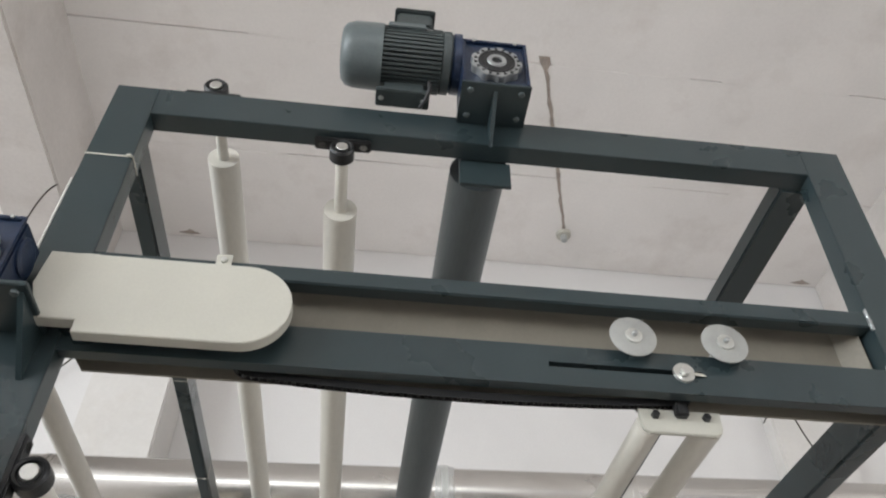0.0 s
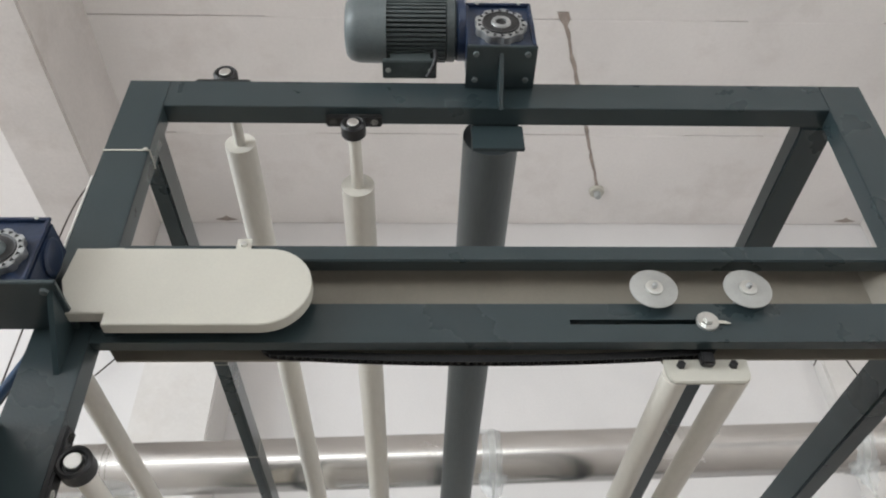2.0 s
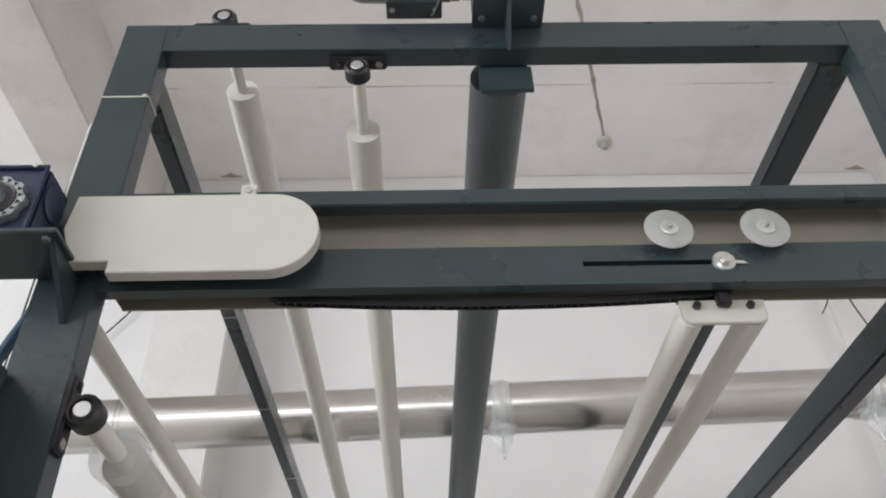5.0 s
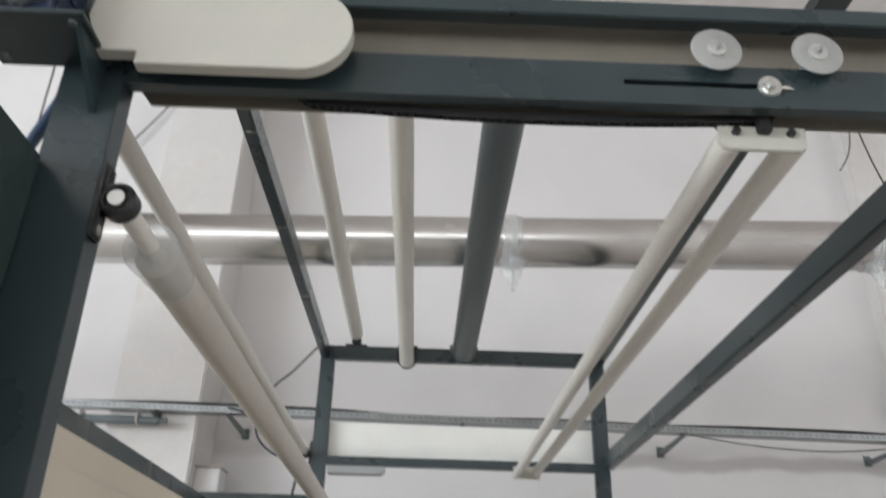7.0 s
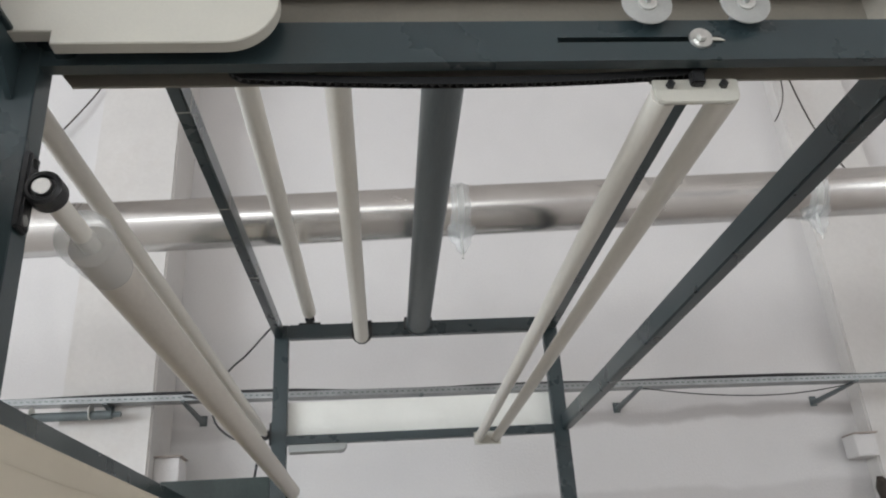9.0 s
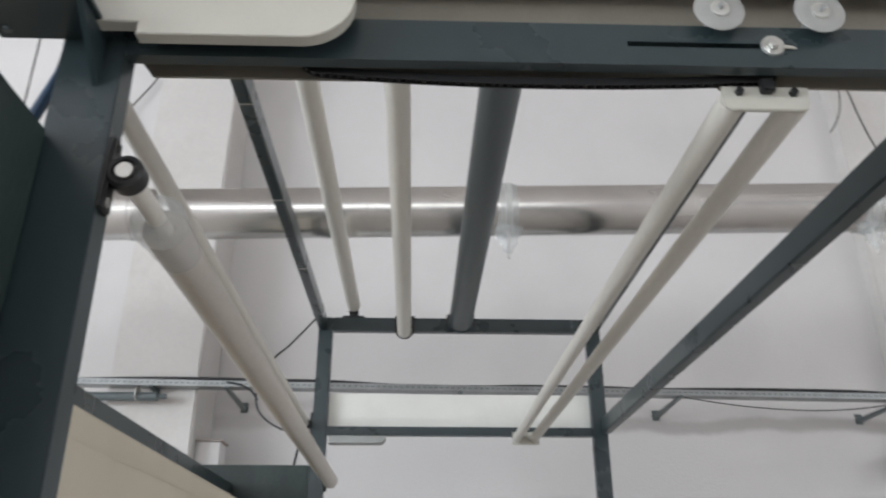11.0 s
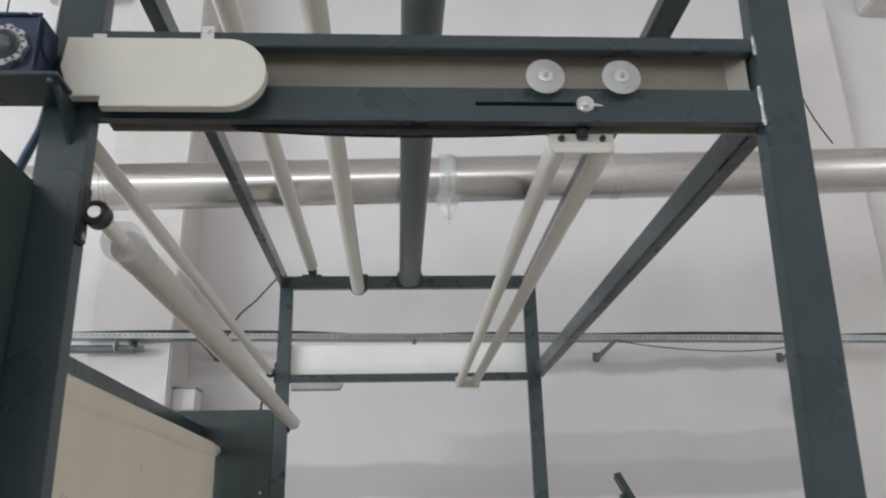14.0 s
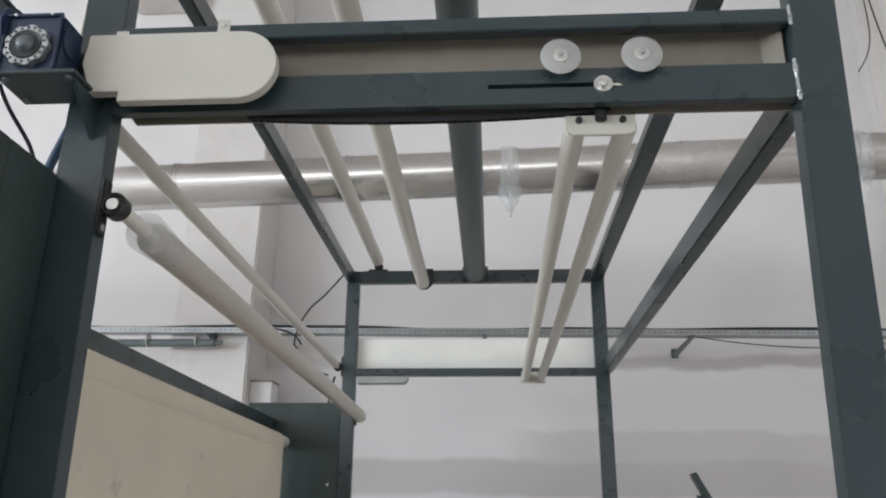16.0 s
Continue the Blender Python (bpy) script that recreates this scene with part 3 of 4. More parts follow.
# ---- gear motors ----
def gear_motor(at, label, plug=False):
    """Worm gear motor: gearbox centre line along y through at, motor to the left."""
    x, y, z = at
    th = thing("gear_motor", (x, y, z - 0.062), label, "gear motor", "worm gear motors")
    g = part("gearbox", box(x - 0.066, x + 0.066, y + 0.007, y + 0.095, z - 0.062, z + 0.088, 0.006), M_BLUE, th, "dark blue cast gearbox")
    for a in ((x - 0.066, x + 0.066, z + 0.080, z + 0.088), (x - 0.066, x + 0.066, z - 0.062, z - 0.056), (x - 0.066, x - 0.059, z - 0.056, z + 0.080), (x + 0.059, x + 0.066, z - 0.056, z + 0.080)):
        part("rim", box(a[0], a[1], y, y + 0.0072, a[2], a[3], 0.0015), M_BLUE, g)
    for zz in (z + 0.084,):
        for xx in (x - 0.042, x + 0.042):
            part("screw", lathe([(-0.003, 0.002), (-0.0025, 0.0038), (0.001, 0.004)], (xx, y, zz), "y", 6), M_ZINC, g)
    # scalloped output flange
    pts = []
    for i in range(96):
        t = 2 * math.pi * i / 96
        r = 0.0490 + 0.0022 * max(-1, min(1, 2.0 * math.cos(9 * t)))
        pts.append((x + r * math.cos(t), z + r * math.sin(t)))
    fl = part("output_flange", prism(pts, y - 0.010, y + 0.0075, "y", bev=0.001), M_ALU, g, "bright scalloped aluminium flange")
    part("seal_ring", lathe([(-0.011, 0.032), (-0.0125, 0.036), (-0.008, 0.0375)], (x, y, z), "y", 36), M_BLACK, fl)
    part("hollow_shaft", lathe([(-0.006, 0.010), (-0.014, 0.011), (-0.0145, 0.018), (-0.010, 0.020)], (x, y, z), "y", 28), M_ALU, fl)
    if plug:
        part("shaft_plug", lathe([(-0.0260, 0.004), (-0.0250, 0.010), (-0.0200, 0.0165), (-0.0130, 0.0195), (-0.0105, 0.0200)], (x, y, z), "y", 28), M_MOTOR, fl, "domed grey shaft cap")
    for i in range(18):
        t = 2 * math.pi * (i + 0.5) / 18
        part("flange_hole", lathe([(-0.0102, 0.0040), (-0.0112, 0.0044), (-0.009, 0.0044)], (x + 0.0428 * math.cos(t), y, z + 0.0428 * math.sin(t)), "y", 3), M_BLACK, fl)
    # side cover on the right
    part("side_cover", lathe([(0.066, 0.036), (0.070, 0.036), (0.072, 0.030)], (x, y + 0.05, z + 0.035), "x", 28), M_BLUE, g)
    # motor
    my, mz, x1 = y + 0.050, z + 0.065, x - 0.066
    part("adapter", lathe([(-0.018, 0.058), (-0.014, 0.062), (0.0, 0.062)], (x1, my, mz), "x", 32), M_BLUE, th)
    m = part("end_bell", lathe([(-0.040, 0.060), (-0.037, 0.064), (-0.022, 0.064), (-0.018, 0.058)], (x1, my, mz), "x", 40), M_MDARK, th)
    pts = []
    for i in range(44):
        t0 = 2 * math.pi * i / 44
        for dt, r in ((-0.25, 0.055), (-0.13, 0.0655), (0.13, 0.0655), (0.25, 0.055)):
            t = t0 + dt * 2 * math.pi / 44 * 2
            pts.append((my + r * math.cos(t), mz + r * math.sin(t)))
    part("finned_body", prism(pts, x1 - 0.160, x1 - 0.040, "x"), M_MDARK, th, "dark finned motor body")
    part("fan_cowl", lathe([(-0.242, 0.040), (-0.240, 0.052), (-0.232, 0.062), (-0.215, 0.067), (-0.158, 0.068)], (x1, my, mz), "x", 40), M_MOTOR, th, "smooth grey fan cowl")
    part("nameplate", box(x1 - 0.150, x1 - 0.075, my - 0.070, my - 0.064, mz + 0.010, mz + 0.026, 0.002), M_MOTOR, th)
    ft = part("mounting_foot", box(x1 - 0.165, x1 - 0.058, my + 0.008, my + 0.050, mz - 0.098, mz - 0.086, 0.002), M_MDARK, th)
    part("web", box(x1 - 0.150, x1 - 0.070, my + 0.012, my + 0.046, mz - 0.0862, mz - 0.045, 0.002), M_MDARK, ft)
    for fx in (x1 - 0.154, x1 - 0.070):
        part("foot_hole", lathe([(-0.1000, 0.004), (-0.0995, 0.0055), (-0.0975, 0.0055)], (fx, my + 0.029, mz), "z", 12), M_ZINC, ft)
    tb = part("terminal_box", box(x1 - 0.135, x1 - 0.060, my - 0.045, my + 0.045, mz + 0.060, mz + 0.108, 0.005), M_MDARK, th)
    part("lid", box(x1 - 0.140, x1 - 0.055, my - 0.050, my + 0.050, mz + 0.1082, mz + 0.118, 0.003), M_MDARK, tb)
    return th


gear_motor((0.658, -0.136, 2.803), "blue worm gearbox with a grey finned electric motor on a shelf")
small = gear_motor((-0.099, -0.145, 2.223), "smaller blue worm gearbox with grey motor beside the post", True)
small.scale = (0.82, 0.82, 0.82)


def shelf(x0, x1, y0, y1, z, gx, gy, glen, label):
    th = thing("motor_shelf", ((x0 + x1) / 2, y1, z), label, "shelf bracket", "motor shelves")
    pl = part("plate", box(x0, x1, y0, y1, z - 0.008, z, 0.0015), M_FRAME, th)
    part("gusset", prism([(gy, z - 0.008), (y0 + 0.015, z - 0.008), (gy, z - glen)], gx - 0.004, gx + 0.004, "x"), M_FRAME, th)
    for bx in (x0 + 0.018, x1 - 0.018):
        for by in (y0 + 0.016, y1 - 0.022):
            part("bolt", lathe([(-0.013, 0.004), (-0.0125, 0.006), (-0.0078, 0.0065)], (bx, by, z), "z", 6), M_MOTOR, pl)
    return th


shelf(0.590, 0.725, -0.140, -0.0425, 2.7405, 0.657, -0.0425, 0.075, "dark steel shelf with a gusset welded to the top beam")
shelf(-0.152, 0.001, -0.152, -0.0425, 2.1605, -0.010, -0.0425, 0.085, "dark steel shelf with a gusset welded to the post")

# ---- carriage with its two rods ----
CX = 0.935
car = thing("carriage", (CX, 0, 2.09), "traversing carriage with two white rods and steel wheels", "carriage")
part("bracket", prism([(CX - 0.064, 2.1245), (CX - 0.063, 2.098), (CX - 0.060, 2.089), (CX - 0.052, 2.084), (CX + 0.052, 2.084), (CX + 0.060, 2.089), (CX + 0.063, 2.098), (CX + 0.064, 2.1245)], -0.003, 0.005, "y", bev=0.0015), M_WHITE, car)
part("centre_nut", box(CX - 0.011, CX + 0.010, -0.017, -0.0032, 2.108, 2.132, 0.003), M_BLACK, car)
for dx in (-0.04, 0.04):
    part("bracket_bolt", lathe([(-0.010, 0.004), (-0.0095, 0.0065), (-0.003, 0.007)], (CX + dx, 0, 2.113), "y", 6), M_BLACK, car)
for s in (-1, 1):
    x0, x1 = CX + s * 0.047, CX + 0.003 + s * 0.041
    part("rod", tube((x0, 0.0055, 2.104), (x1, 2.77, 2.135), 0.0205, seg=32), M_ROLL, car, "white plastic rod")
    wx = CX + s * 0.0735
    w = part("wheel", lathe([(-0.0600, 0.010), (-0.0604, 0.0345), (-0.0590, 0.0370), (-0.0575, 0.0370), (-0.0565, 0.0330), (-0.0555, 0.0240), (-0.0470, 0.0230), (-0.0450, 0.012), (-0.006, 0.009)], (wx, 0, 2.217), "y", 44), M_WHEEL, car, "bright turned steel guide wheel")
    part("hub", lathe([(-0.0640, 0.0105), (-0.0632, 0.0135), (-0.0600, 0.014)], (wx, 0, 2.217), "y", 20), M_ZINC, w)
    part("axle_tip", lathe([(-0.0720, 0.002), (-0.0712, 0.0038), (-0.0630, 0.0042)], (wx, 0, 2.217), "y", 10), M_ALU, w)
part("rear_bracket", box(CX - 0.059, CX + 0.066, 2.770, 2.7765, 2.105, 2.165, 0.002), M_WHITE, car)
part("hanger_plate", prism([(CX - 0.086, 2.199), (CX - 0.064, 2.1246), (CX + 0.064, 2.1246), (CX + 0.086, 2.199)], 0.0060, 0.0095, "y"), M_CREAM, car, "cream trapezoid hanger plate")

# ---- traversing chain ----
chain = thing("roller_chain", (0.6, -0.013, 2.11), "black oiled roller chain sagging below the rail", "chain")
XA, XB, SR, SZ = 0.290, 0.930, 0.030, 2.165
total_pts = []
for i in range(53):
    u = i / 52
    total_pts.append((XB + (XA - XB) * u, SZ - SR - 0.012 * 4 * u * (1 - u)))
for i in range(1, 8):
    t = -math.pi / 2 - math.pi * i / 8
    total_pts.append((XA + SR * math.cos(t), SZ + SR * math.sin(t)))
for i in range(53):
    total_pts.append((XA + (XB - XA) * i / 52, SZ + SR))
for i in range(1, 8):
    t = math.pi / 2 - math.pi * i / 8
    total_pts.append((XB + SR * math.cos(t), SZ + SR * math.sin(t)))


def link_mesh():
    bm = bmesh.new()
    for s in (-1, 1):
        pts = [(0.0062 * sx + 0.0042 * math.cos(t), 0.0042 * math.sin(t)) for sx, t0 in ((1, -90), (-1, 90)) for t in [radians(t0 + 60 * k) for k in range(4)]]
        prism(pts, s * 0.0042 - 0.0006, s * 0.0042 + 0.0006, "y", bm)
    tube((0.0062, -0.0035, 0), (0.0062, 0.0035, 0), 0.0038, seg=8, bm=bm)
    bmesh.ops.scale(bm, verts=bm.verts, vec=(1.05, 1.2, 1.5))
    return finish(bm, "link", M_BLACK)


LINK = link_mesh()
for i, (x, z) in enumerate(total_pts):
    x2, z2 = total_pts[(i + 1) % len(total_pts)]
    ob = new("link", LINK)
    ob.parent = chain
    ob.matrix_basis = pose((x + x2) / 2 - 0.6, 0.010, (z + z2) / 2 - 2.11, 0, -math.degrees(math.atan2(z2 - z, x2 - x)), 0)
for sx in (XA, XB):
    pts = []
    for i in range(13):
        for dt, r in ((-0.3, 0.023), (0, 0.028), (0.3, 0.023)):
            t = 2 * math.pi * (i + dt) / 13
            pts.append((sx + r * math.cos(t), SZ + r * math.sin(t)))
    sp = thing("sprocket", (sx, -0.013, SZ), "black steel chain sprocket behind the rail", "sprocket", "sprockets")
    part("toothed_wheel", prism(pts, -0.006, 0.000, "y"), M_BLACK, sp)
    part("hub", lathe([(-0.0185, 0.010), (-0.018, 0.012), (0.0150, 0.012)], (sx, 0, SZ), "y", 20), M_BLACK, sp)

# ---- lower left: canvas apron, bar, side plate, cabinet ----
apron = thing("canvas_apron", (-0.31, 1.4, 0.3), "cream canvas apron stretched over a roller, with grey smudges", "apron")
bm = bmesh.new()
NS = 40
prof = [(-0.312 + 0.0, 0.30 + 1.506 * i / 10) for i in range(10)] + [(-0.342 + 0.032 * math.cos(t), 1.806 + 0.032 * math.sin(t)) for t in [math.pi * i / 8 for i in range(9)]] + [(-0.372, 1.2)]
cols = []
rng = random.Random(2)
for j in range(NS + 1):
    y = 0.06 + 2.56 * j / NS
    cols.append([bm.verts.new((x + 0.004 * math.sin(3.1 * y + 4 * z) * (1 if z < 1.75 else 0.2), y, z)) for x, z in prof])
for a, b in zip(cols, cols[1:]):
    for i in range(len(prof) - 1):
        bm.faces.new((a[i], b[i], b[i + 1], a[i + 1]))
bmesh.ops.recalc_face_normals(bm, faces=bm.faces)
bmesh.ops.solidify(bm, geom=bm.faces[:], thickness=0.004)
part("canvas", bm, M_CLOTH, apron)
bm = bmesh.new()
rows_ = []
for j in range(NS + 1):
    y = 0.06 + 2.56 * j / NS
    zl = 1.758 + 0.003 * math.sin(5 * y)
    rows_.append([bm.verts.new((x + 0.004 * math.sin(3.1 * y + 4 * z) * (1 if z < 1.75 else 0.2), y, z)) for x, z in ((-0.3100, zl), (-0.3088, zl + 0.003), (-0.3078, 1.775), (-0.3082, 1.80), (-0.3105, 1.806))])
for a, b in zip(rows_, rows_[1:]):
    for i in range(4):
        bm.faces.new((a[i], b[i], b[i + 1], a[i + 1]))
bmesh.ops.recalc_face_normals(bm, faces=bm.faces)
part("hem", bm, M_CLOTH, apron, "folded canvas hem along the roller")
part("top_roller", tube((-0.342, 0.03, 1.806), (-0.342, 2.76, 1.806), 0.0265, seg=24), M_ROLL, apron)
part("pin", tube((-0.342, 2.68, 1.806), (-0.342, 2.796, 1.806), 0.014, seg=16), M_BLACK, apron)
side = thing("side_plate", (-0.26, 2.78, 0), "dark green steel side plate beside the rear post", "side plate")
part("plate", box(-0.556, -0.0675, 2.797, 2.815, 0, 2.012, 0.003), M_CAB, side)
part("cross_rail", box(-0.545, -0.415, 0.0, 2.7965, 1.853, 1.930, 0.004), M_FRAME, side)
for z in (1.52, 1.60):
    part("bolt", lathe([(2.785, 0.004), (2.786, 0.007), (2.797, 0.008)], (-0.115, 0, z), "y", 6), M_ZINC, side)

cab = thing("control_cabinet", (-0.35, -0.2, 0), "tall dark green steel cabinet in front of the post", "cabinet")
part("body", box(-0.75, -0.0585, -0.338, -0.046, 0, 2.002, 0.004), M_CAB, cab)
part("side_panel", box(-0.059, -0.0579, -0.3375, -0.197, 0.06, 2.0005, 0.001), M_CAB, cab)
part("door", box(-0.749, -0.059, -0.3390, -0.3375, 0.06, 2.0005, 0.0005), M_CAB, cab)
part("edge_strip", box(-0.059, -0.0579, -0.194, -0.048, 0.06, 2.0005, 0.001), M_CAB, cab)

part("worn_edge", box(-0.0605, -0.0576, -0.3396, -0.3366, 1.872, 1.998, 0.0008), M_GREYBOX, cab, "bright worn paint edge")

# hoses and wires behind the shelf
wire("blue_hose", [(-0.078, 0.012, 2.72), (-0.076, 0.010, 2.60), (-0.078, 0.014, 2.45), (-0.082, 0.022, 2.34), (-0.085, 0.03, 2.24), (-0.09, 0.03, 2.18), (-0.12, 0.04, 2.11), (-0.15, 0.05, 2.05), (-0.16, 0.05, 1.9), (-0.17, 0.05, 1.5)], 0.008, M_BCABLE, "blue pneumatic hose behind the post", "hose")
wire("black_cable", [(-0.095, 0.03, 2.25), (-0.10, 0.04, 2.17), (-0.13, 0.05, 2.08), (-0.165, 0.06, 2.02), (-0.18, 0.06, 1.5)], 0.007, M_RUBBER, "black power cable behind the post", "cable")
wire("motor_lead", [(-0.20, -0.06, 2.19), (-0.195, -0.03, 2.15), (-0.175, 0.02, 2.12), (-0.155, 0.05, 2.05), (-0.155, 0.05, 1.9)], 0.004, M_RUBBER, "thin black motor lead", "cable")
wire("hanging_chain", [(-1.80, 2.95, 5.53), (-1.87, 2.95, 5.45), (-1.90, 2.96, 5.0), (-1.89, 2.97, 4.2), (-1.88, 2.96, 3.4), (-1.88, 2.96, 2.4)], 0.0055, M_BRISTLE, "rusty dark chain hanging from the ceiling beam", "chain")
wire("motor_lead", [(0.53, -0.09, 2.79), (0.535, -0.10, 2.765), (0.53, -0.08, 2.75), (0.515, -0.06, 2.745)], 0.004, M_RUBBER, "short black motor lead at the top beam", "cable")
rng = random.Random(5)
bm = lathe([(2.34, 0.004), (2.36, 0.008), (2.41, 0.005), (2.46, 0.010), (2.52, 0.006), (2.56, 0.008), (2.6, 0.003)], (-0.072, 0.0, 0), "z", 12)
for v in bm.verts:
    v.co += Vector((rng.uniform(-0.003, 0.003), rng.uniform(-0.003, 0.003), 0))
solo("plastic_film_strip", bm, M_TAPE, (-0.083, 0, 2.34), "crumpled clear film strip hanging on the post", "film")
wire("loose_lead", [(-0.09, 2.90, 2.77), (-0.18, 2.95, 2.69), (-0.235, 2.95, 2.62), (-0.285, 2.95, 2.590), (-0.335, 2.95, 2.52), (-0.375, 2.93, 2.41), (-0.365, 2.90, 2.31), (-0.325, 2.90, 2.25), (-0.25, 2.90, 2.20), (-0.16, 2.87, 2.17)], 0.005, M_RUBBER, "loose dark lead looping beside the rear post", "cable")
wire("loose_lead", [(-0.12, 2.86, 2.16), (-0.14, 2.88, 2.10), (-0.155, 2.89, 2.03), (-0.158, 2.88, 1.93)], 0.006, M_RUBBER, "short dark lead above the side plate", "cable")

# ---- duct above the machine ----
DY, DR = 2.25, 0.115
dz = lambda x: 3.055 + 0.027 * (x - 0.47)
duct = thing("ventilation_duct", (0.47, DY, dz(0.47)), "round galvanised sheet metal ventilation duct", "duct")
seams = (-4.2, -3.35, -2.52, -1.68, -0.84, 0.03, 0.86, 1.68, 2.52, 3.36, 4.2, 5.04, 5.88)
ends = (X0,) + seams + (X1,)
for a, b in zip(ends, ends[1:]):
    part("section", tube((a, DY, dz(a)), (b, DY, dz(b)), DR, seg=64, caps=False), M_GALV, duct)
for s in seams:
    bm = tube((s - 0.022, DY, dz(s)), (s - 0.004, DY, dz(s)), DR + 0.004, seg=56)
    tube((s + 0.006, DY, dz(s)), (s + 0.018, DY, dz(s)), DR + 0.003, seg=56, bm=bm)
    part("seam_ring", bm, M_GALV, duct)
rng = random.Random(11)
for s in (0.825, 2.49):
    cl = thing("duct_clamp", (s, DY, dz(s)), "steel duct clamp wrapped in clear film", "clamp", "duct clamps")
    part("band", tube((s - 0.014, DY, dz(s)), (s + 0.014, DY, dz(s)), DR + 0.007, seg=48), M_ZINC, cl)
    bm = bmesh.new()
    rings = []
    for k in range(9):
        u = k / 8
        ring = []
        for i in range(14):
            t = 2 * math.pi * i / 14
            r = (0.062 * (1 - u) ** 0.7 + 0.006) * rng.uniform(0.75, 1.2)
            ring.append(bm.verts.new((s + r * math.cos(t), DY - 0.03 + 0.7 * r * math.sin(t), dz(s) - DR + 0.02 - 0.135 * u)))
        rings.append(ring)
    for a, b in zip(rings, rings[1:]):
        for i in range(14):
            bm.faces.new((a[i], a[(i + 1) % 14], b[(i + 1) % 14], b[i]))
    part("film_wrap", bm, M_TAPE, cl, "crumpled clear plastic film")
    bm = lathe([(-0.045, DR + 0.002), (-0.04, DR + 0.009), (-0.015, DR + 0.008), (0.012, DR + 0.011), (0.032, DR + 0.008), (0.040, DR + 0.002)], (s, DY, dz(s)), "x", 36)
    for v in bm.verts:
        d = Vector((0, v.co.y - DY, v.co.z - dz(s)))
        v.co += d.normalized() * rng.uniform(-0.003, 0.005) + Vector((rng.uniform(-0.008, 0.008), 0, 0))
    part("film_sleeve", bm, M_TAPE, cl, "crumpled clear plastic film")
    part("clamp_bolt", tube((s, DY - 0.03, dz(s) - DR - 0.135), (s, DY - 0.03, dz(s) - DR), 0.006, seg=10), M_ZINC, cl)

# ---- wall: cable tray and fittings ----
TY, TZ = 3.655, 2.580
tz = lambda x: TZ - 0.012 * (x - 0.47)


def tilt(bm):
    """The tray falls slightly towards the east."""
    for v in bm.verts:
        v.co.z += tz(v.co.x) - TZ


tray = thing("cable_tray", (0, TY, TZ), "perforated galvanised cable tray on wall brackets", "cable tray")
bm = prism([(TY, TZ + 0.036), (TY, TZ), (TY + 0.09, TZ), (TY + 0.09, TZ + 0.036), (TY + 0.087, TZ + 0.036), (TY + 0.087, TZ + 0.003), (TY + 0.003, TZ + 0.003), (TY + 0.003, TZ + 0.036)], X0 + 0.01, X1 - 0.01, "x")
tilt(bm)
part("channel", bm, M_TRAY, tray)
bm = bmesh.new()
x = -2.6
while x < 4.8:
    box(x, x + 0.016, TY - 0.0012, TY + 0.0002, TZ + 0.015, TZ + 0.021, bm=bm)
    x += 0.034
tilt(bm)
tagged(part("perforation", bm, M_MOTOR, tray), kind="stuff")
for bx, wy in ((-1.14, 3.76), (-0.70, 4.2), (0.68, 4.2), (2.00, 4.2), (3.36, 4.2)):
    bz = tz(bx)
    bk = thing("tray_bracket", (bx, wy, bz), "galvanised bracket under the cable tray", "bracket", "tray brackets")
    part("arm", prism([(TY - 0.01, bz - 0.012), (wy - 0.007, bz - 0.030), (wy - 0.007, bz - 0.0005), (TY - 0.01, bz - 0.0005)], bx - 0.012, bx + 0.012, "x"), M_MOTOR, bk)
    part("foot", box(bx - 0.024, bx + 0.024, wy - 0.0068, wy - 0.0005, bz - 0.038, bz + 0.03, 0.002), M_MOTOR, bk)
rng = random.Random(3)
for k in range(4):
    pts = [(x0, TY + 0.02 + 0.016 * k + rng.uniform(-0.004, 0.004), tz(x0) + 0.036 + rng.uniform(-0.010, 0.018)) for x0 in [-6.0 + 0.35 * i for i in range(36)]]
    wire("tray_cable", pts, 0.009, M_RUBBER, "black cable lying in the cable tray", "cable", 2)
wire("cable_tail", [(-0.78, TY + 0.02, TZ + 0.045), (-0.62, TY - 0.01, TZ + 0.045), (-0.54, TY - 0.02, TZ), (-0.51, TY - 0.02, TZ - 0.07)], 0.007, M_RUBBER, "black cable tail hanging over the tray edge", "cable")
tl = thing("tube_bundle", (-1.35, TY - 0.01, TZ - 0.03), "grey tube slung below the cable tray with wire", "tube")
part("tube", tube((-2.3, TY + 0.02, TZ - 0.045), (-1.10, TY + 0.02, TZ - 0.045), 0.026, seg=20), M_MOTOR, tl)
part("cap", tube((-1.10, TY + 0.02, TZ - 0.045), (-1.05, TY + 0.02, TZ - 0.043), 0.016, seg=16), M_MOTOR, tl)
for s0 in (-1.55, -1.22):
    part("wire_loop", lathe([(-0.004, 0.044), (0.0, 0.046), (0.004, 0.044)], (s0, TY + 0.02, TZ - 0.028), "x", 20), M_ZINC, tl)
wire("sagging_wire", [(2.02, TY, TZ - 0.03), (2.3, TY + 0.03, TZ - 0.07), (2.7, TY + 0.05, TZ - 0.10), (3.05, TY + 0.05, TZ - 0.095), (3.35, TY + 0.02, TZ - 0.05)], 0.0035, M_RUBBER, "thin wire sagging under the cable tray", "wire")
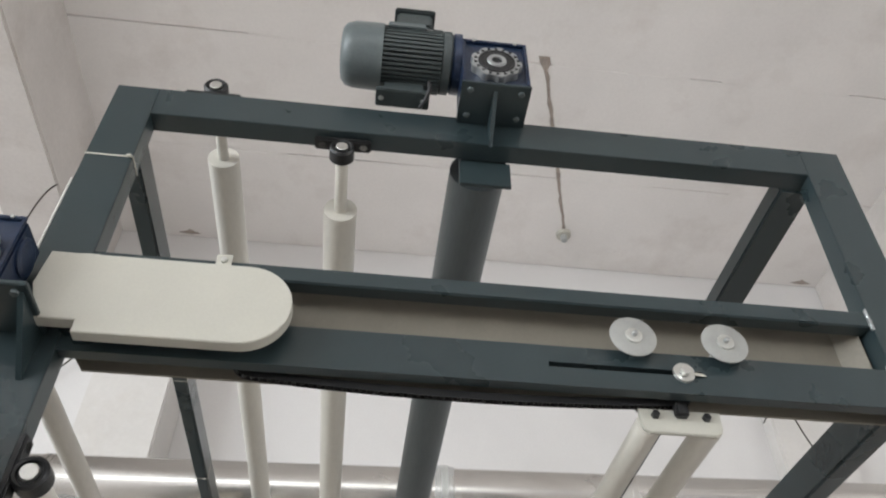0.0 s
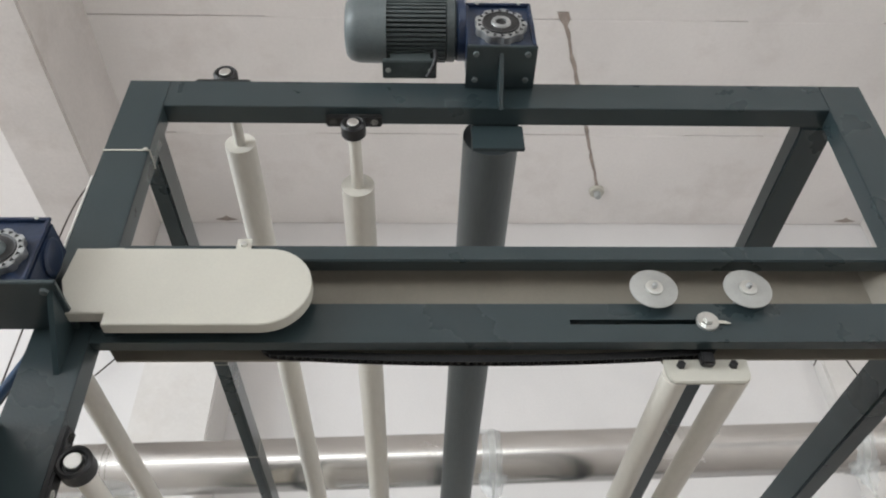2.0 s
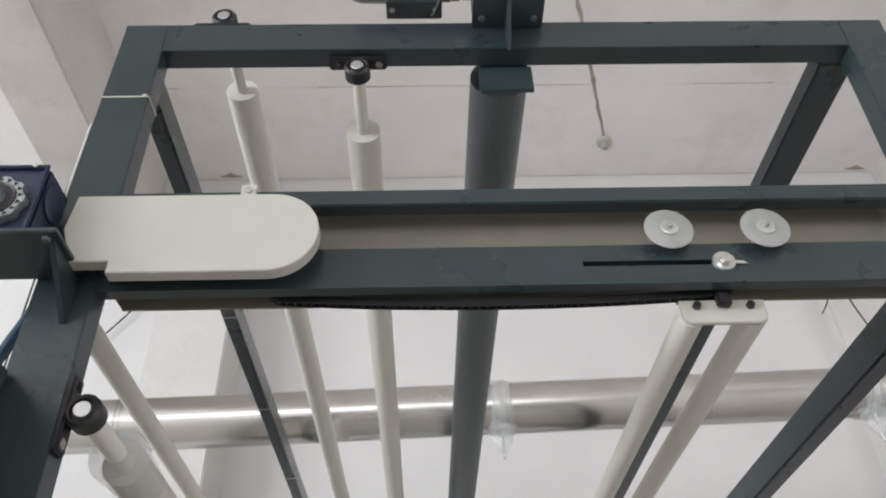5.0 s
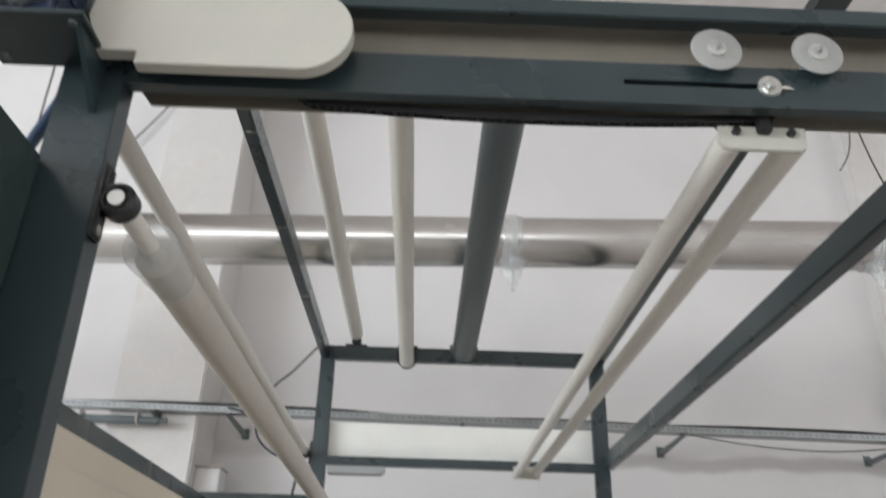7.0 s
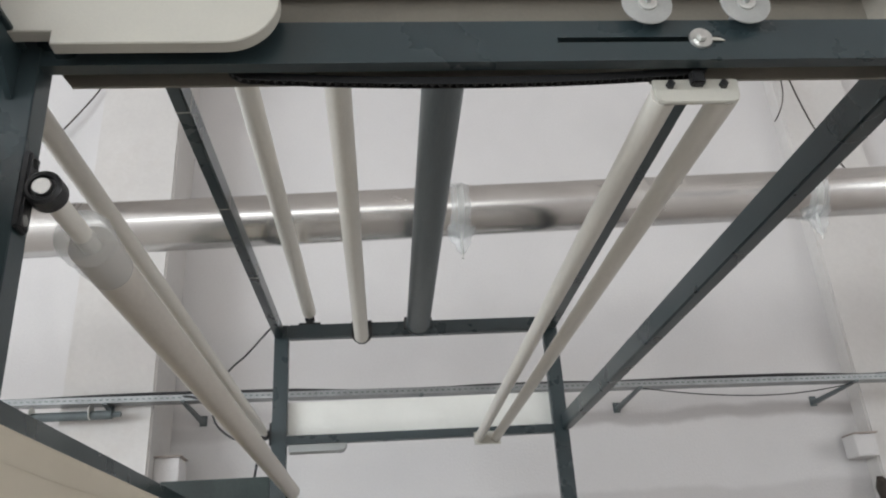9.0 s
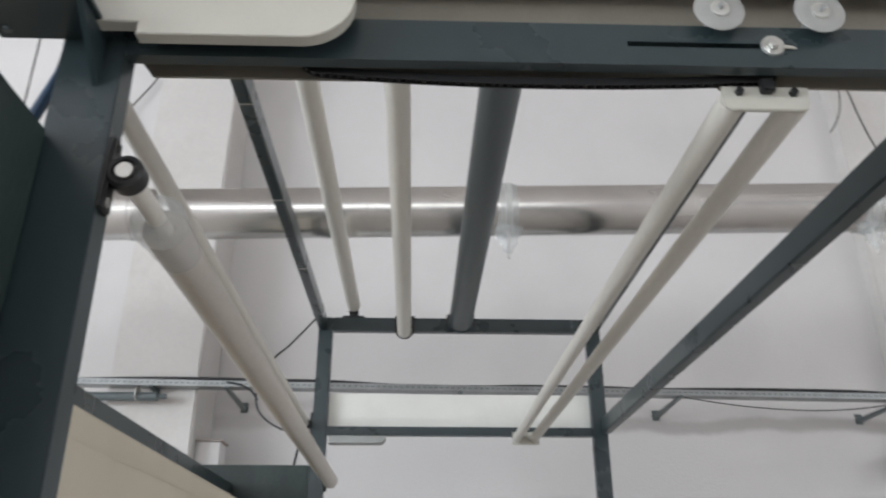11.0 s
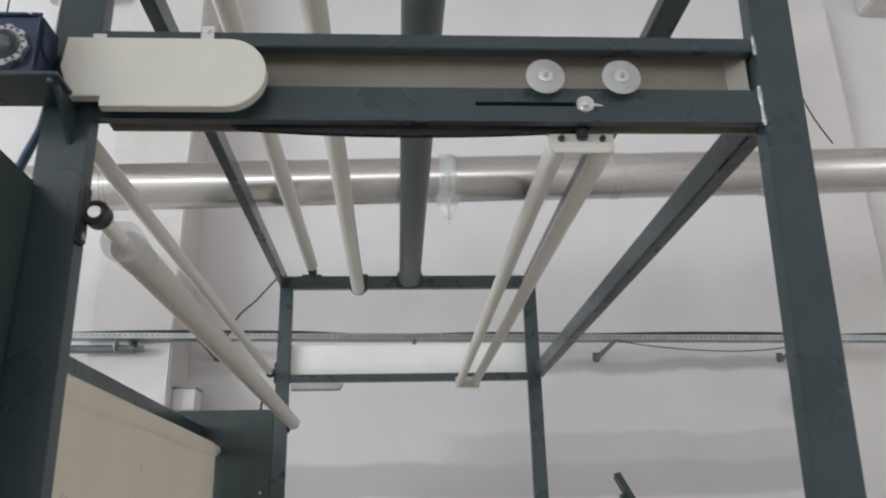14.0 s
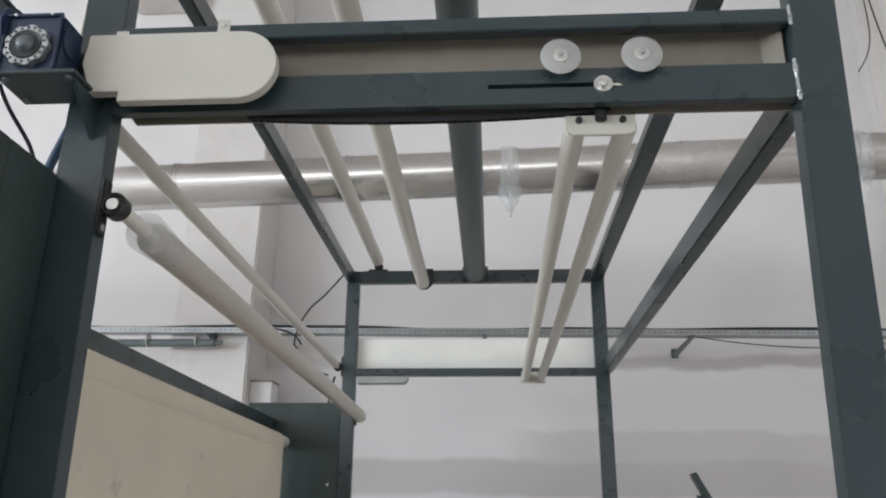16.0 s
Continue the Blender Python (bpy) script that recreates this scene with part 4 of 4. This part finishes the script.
for x0, x1, y0, y1, bz in ((-0.8945, -0.745, 3.86, 4.02, 2.25), (3.47, 3.6195, 4.02, 4.16, 2.22)):
    jb = thing("junction_box", (x0, y1, bz), "small white junction box with a dark lid on the column", "junction box", "wall boxes")
    part("box", box(x0, x1, y0, y1, bz - 0.08, bz + 0.06, 0.006), M_WALL, jb)
    part("lid", box(x0, x1 + 0.01, y0 - 0.02, y1, bz + 0.061, bz + 0.069, 0.002), M_CHASE, jb)
wire("wall_lead", [(3.675, 4.064, 5.75), (3.645, 3.99, 5.25), (3.64, 3.965, 5.01), (3.60, 3.965, 4.78), (3.487, 3.965, 4.637)], 0.005, M_BRISTLE, "loose dark wire end hanging before the column", "wire")
wire("wall_lead", [(3.69, 4.064, 5.7), (3.70, 3.98, 5.0), (3.77, 3.96, 4.55), (3.85, 3.96, 4.35), (3.95, 3.96, 4.17)], 0.006, M_BRISTLE, "long dark wire hanging before the column", "wire")
wire("wall_lead", [(-1.50, 4.18, 5.5), (-1.60, 4.17, 5.2), (-1.74, 4.15, 4.95), (-1.85, 4.15, 4.78), (-1.95, 4.15, 4.66)], 0.006, M_BRISTLE, "loose dark wire end hanging at the wall", "wire")

# ---- things on the floor along the wall ----
lad = thing("step_ladder", (2.2, 3.4, 0), "dark steel folding step ladder standing open", "ladder")
for y, ox in ((3.30, 0.0), (3.62, 0.08)):
    part("front_rail", prism([(1.815 + ox, 1.69), (1.848 + ox, 1.70), (2.745 + ox, 0.0), (2.70 + ox, 0.0)], y - 0.02, y + 0.02, "y", bev=0.002), M_FRAME, lad)
    part("rear_leg", prism([(1.852 + ox, 1.58), (1.884 + ox, 1.575), (1.74 + ox, 0.0), (1.70 + ox, 0.0)], y + 0.021, y + 0.05, "y", bev=0.002), M_FRAME, lad)
for i in range(5):
    z = 0.27 + 0.27 * i
    x = 2.76 - z * 0.528
    part("step", box(x - 0.07, x + 0.07, 3.3202, 3.5998, z - 0.012, z + 0.012, 0.003), M_FRAME, lad)
br = thing("broom", (3.62, 4.05, 0), "long-handled broom with dark bristles leaning upside down", "broom")
part("handle", tube((3.60, 3.80, 0.0), (3.655, 4.06, 1.80), 0.013, seg=16), M_WOOD, br)
bm = lathe([(1.74, 0.02), (1.78, 0.045), (1.86, 0.062), (1.95, 0.055), (2.01, 0.02)], (0, 0, 0), "z", 18)
rng = random.Random(8)
for v in bm.verts:
    v.co.y *= 0.6
    v.co += Vector((rng.uniform(-0.008, 0.008), rng.uniform(-0.004, 0.004), rng.uniform(-0.01, 0.01)))
    v.co = Vector((v.co.x + 3.655 - (v.co.z - 1.78) * 0.25, v.co.y + 4.065, v.co.z))
part("bristles", bm, M_BRISTLE, br)
lc = thing("low_cabinet", (0.5, 4.0, 0), "low grey steel cabinet against the wall", "cabinet")
part("body", box(0.27, 0.78, 3.85, 4.19, 0, 1.37, 0.01), M_GREYBOX, lc)
part("lid", box(0.26, 0.79, 3.84, 4.195, 1.371, 1.395, 0.006), M_FRAME, lc)
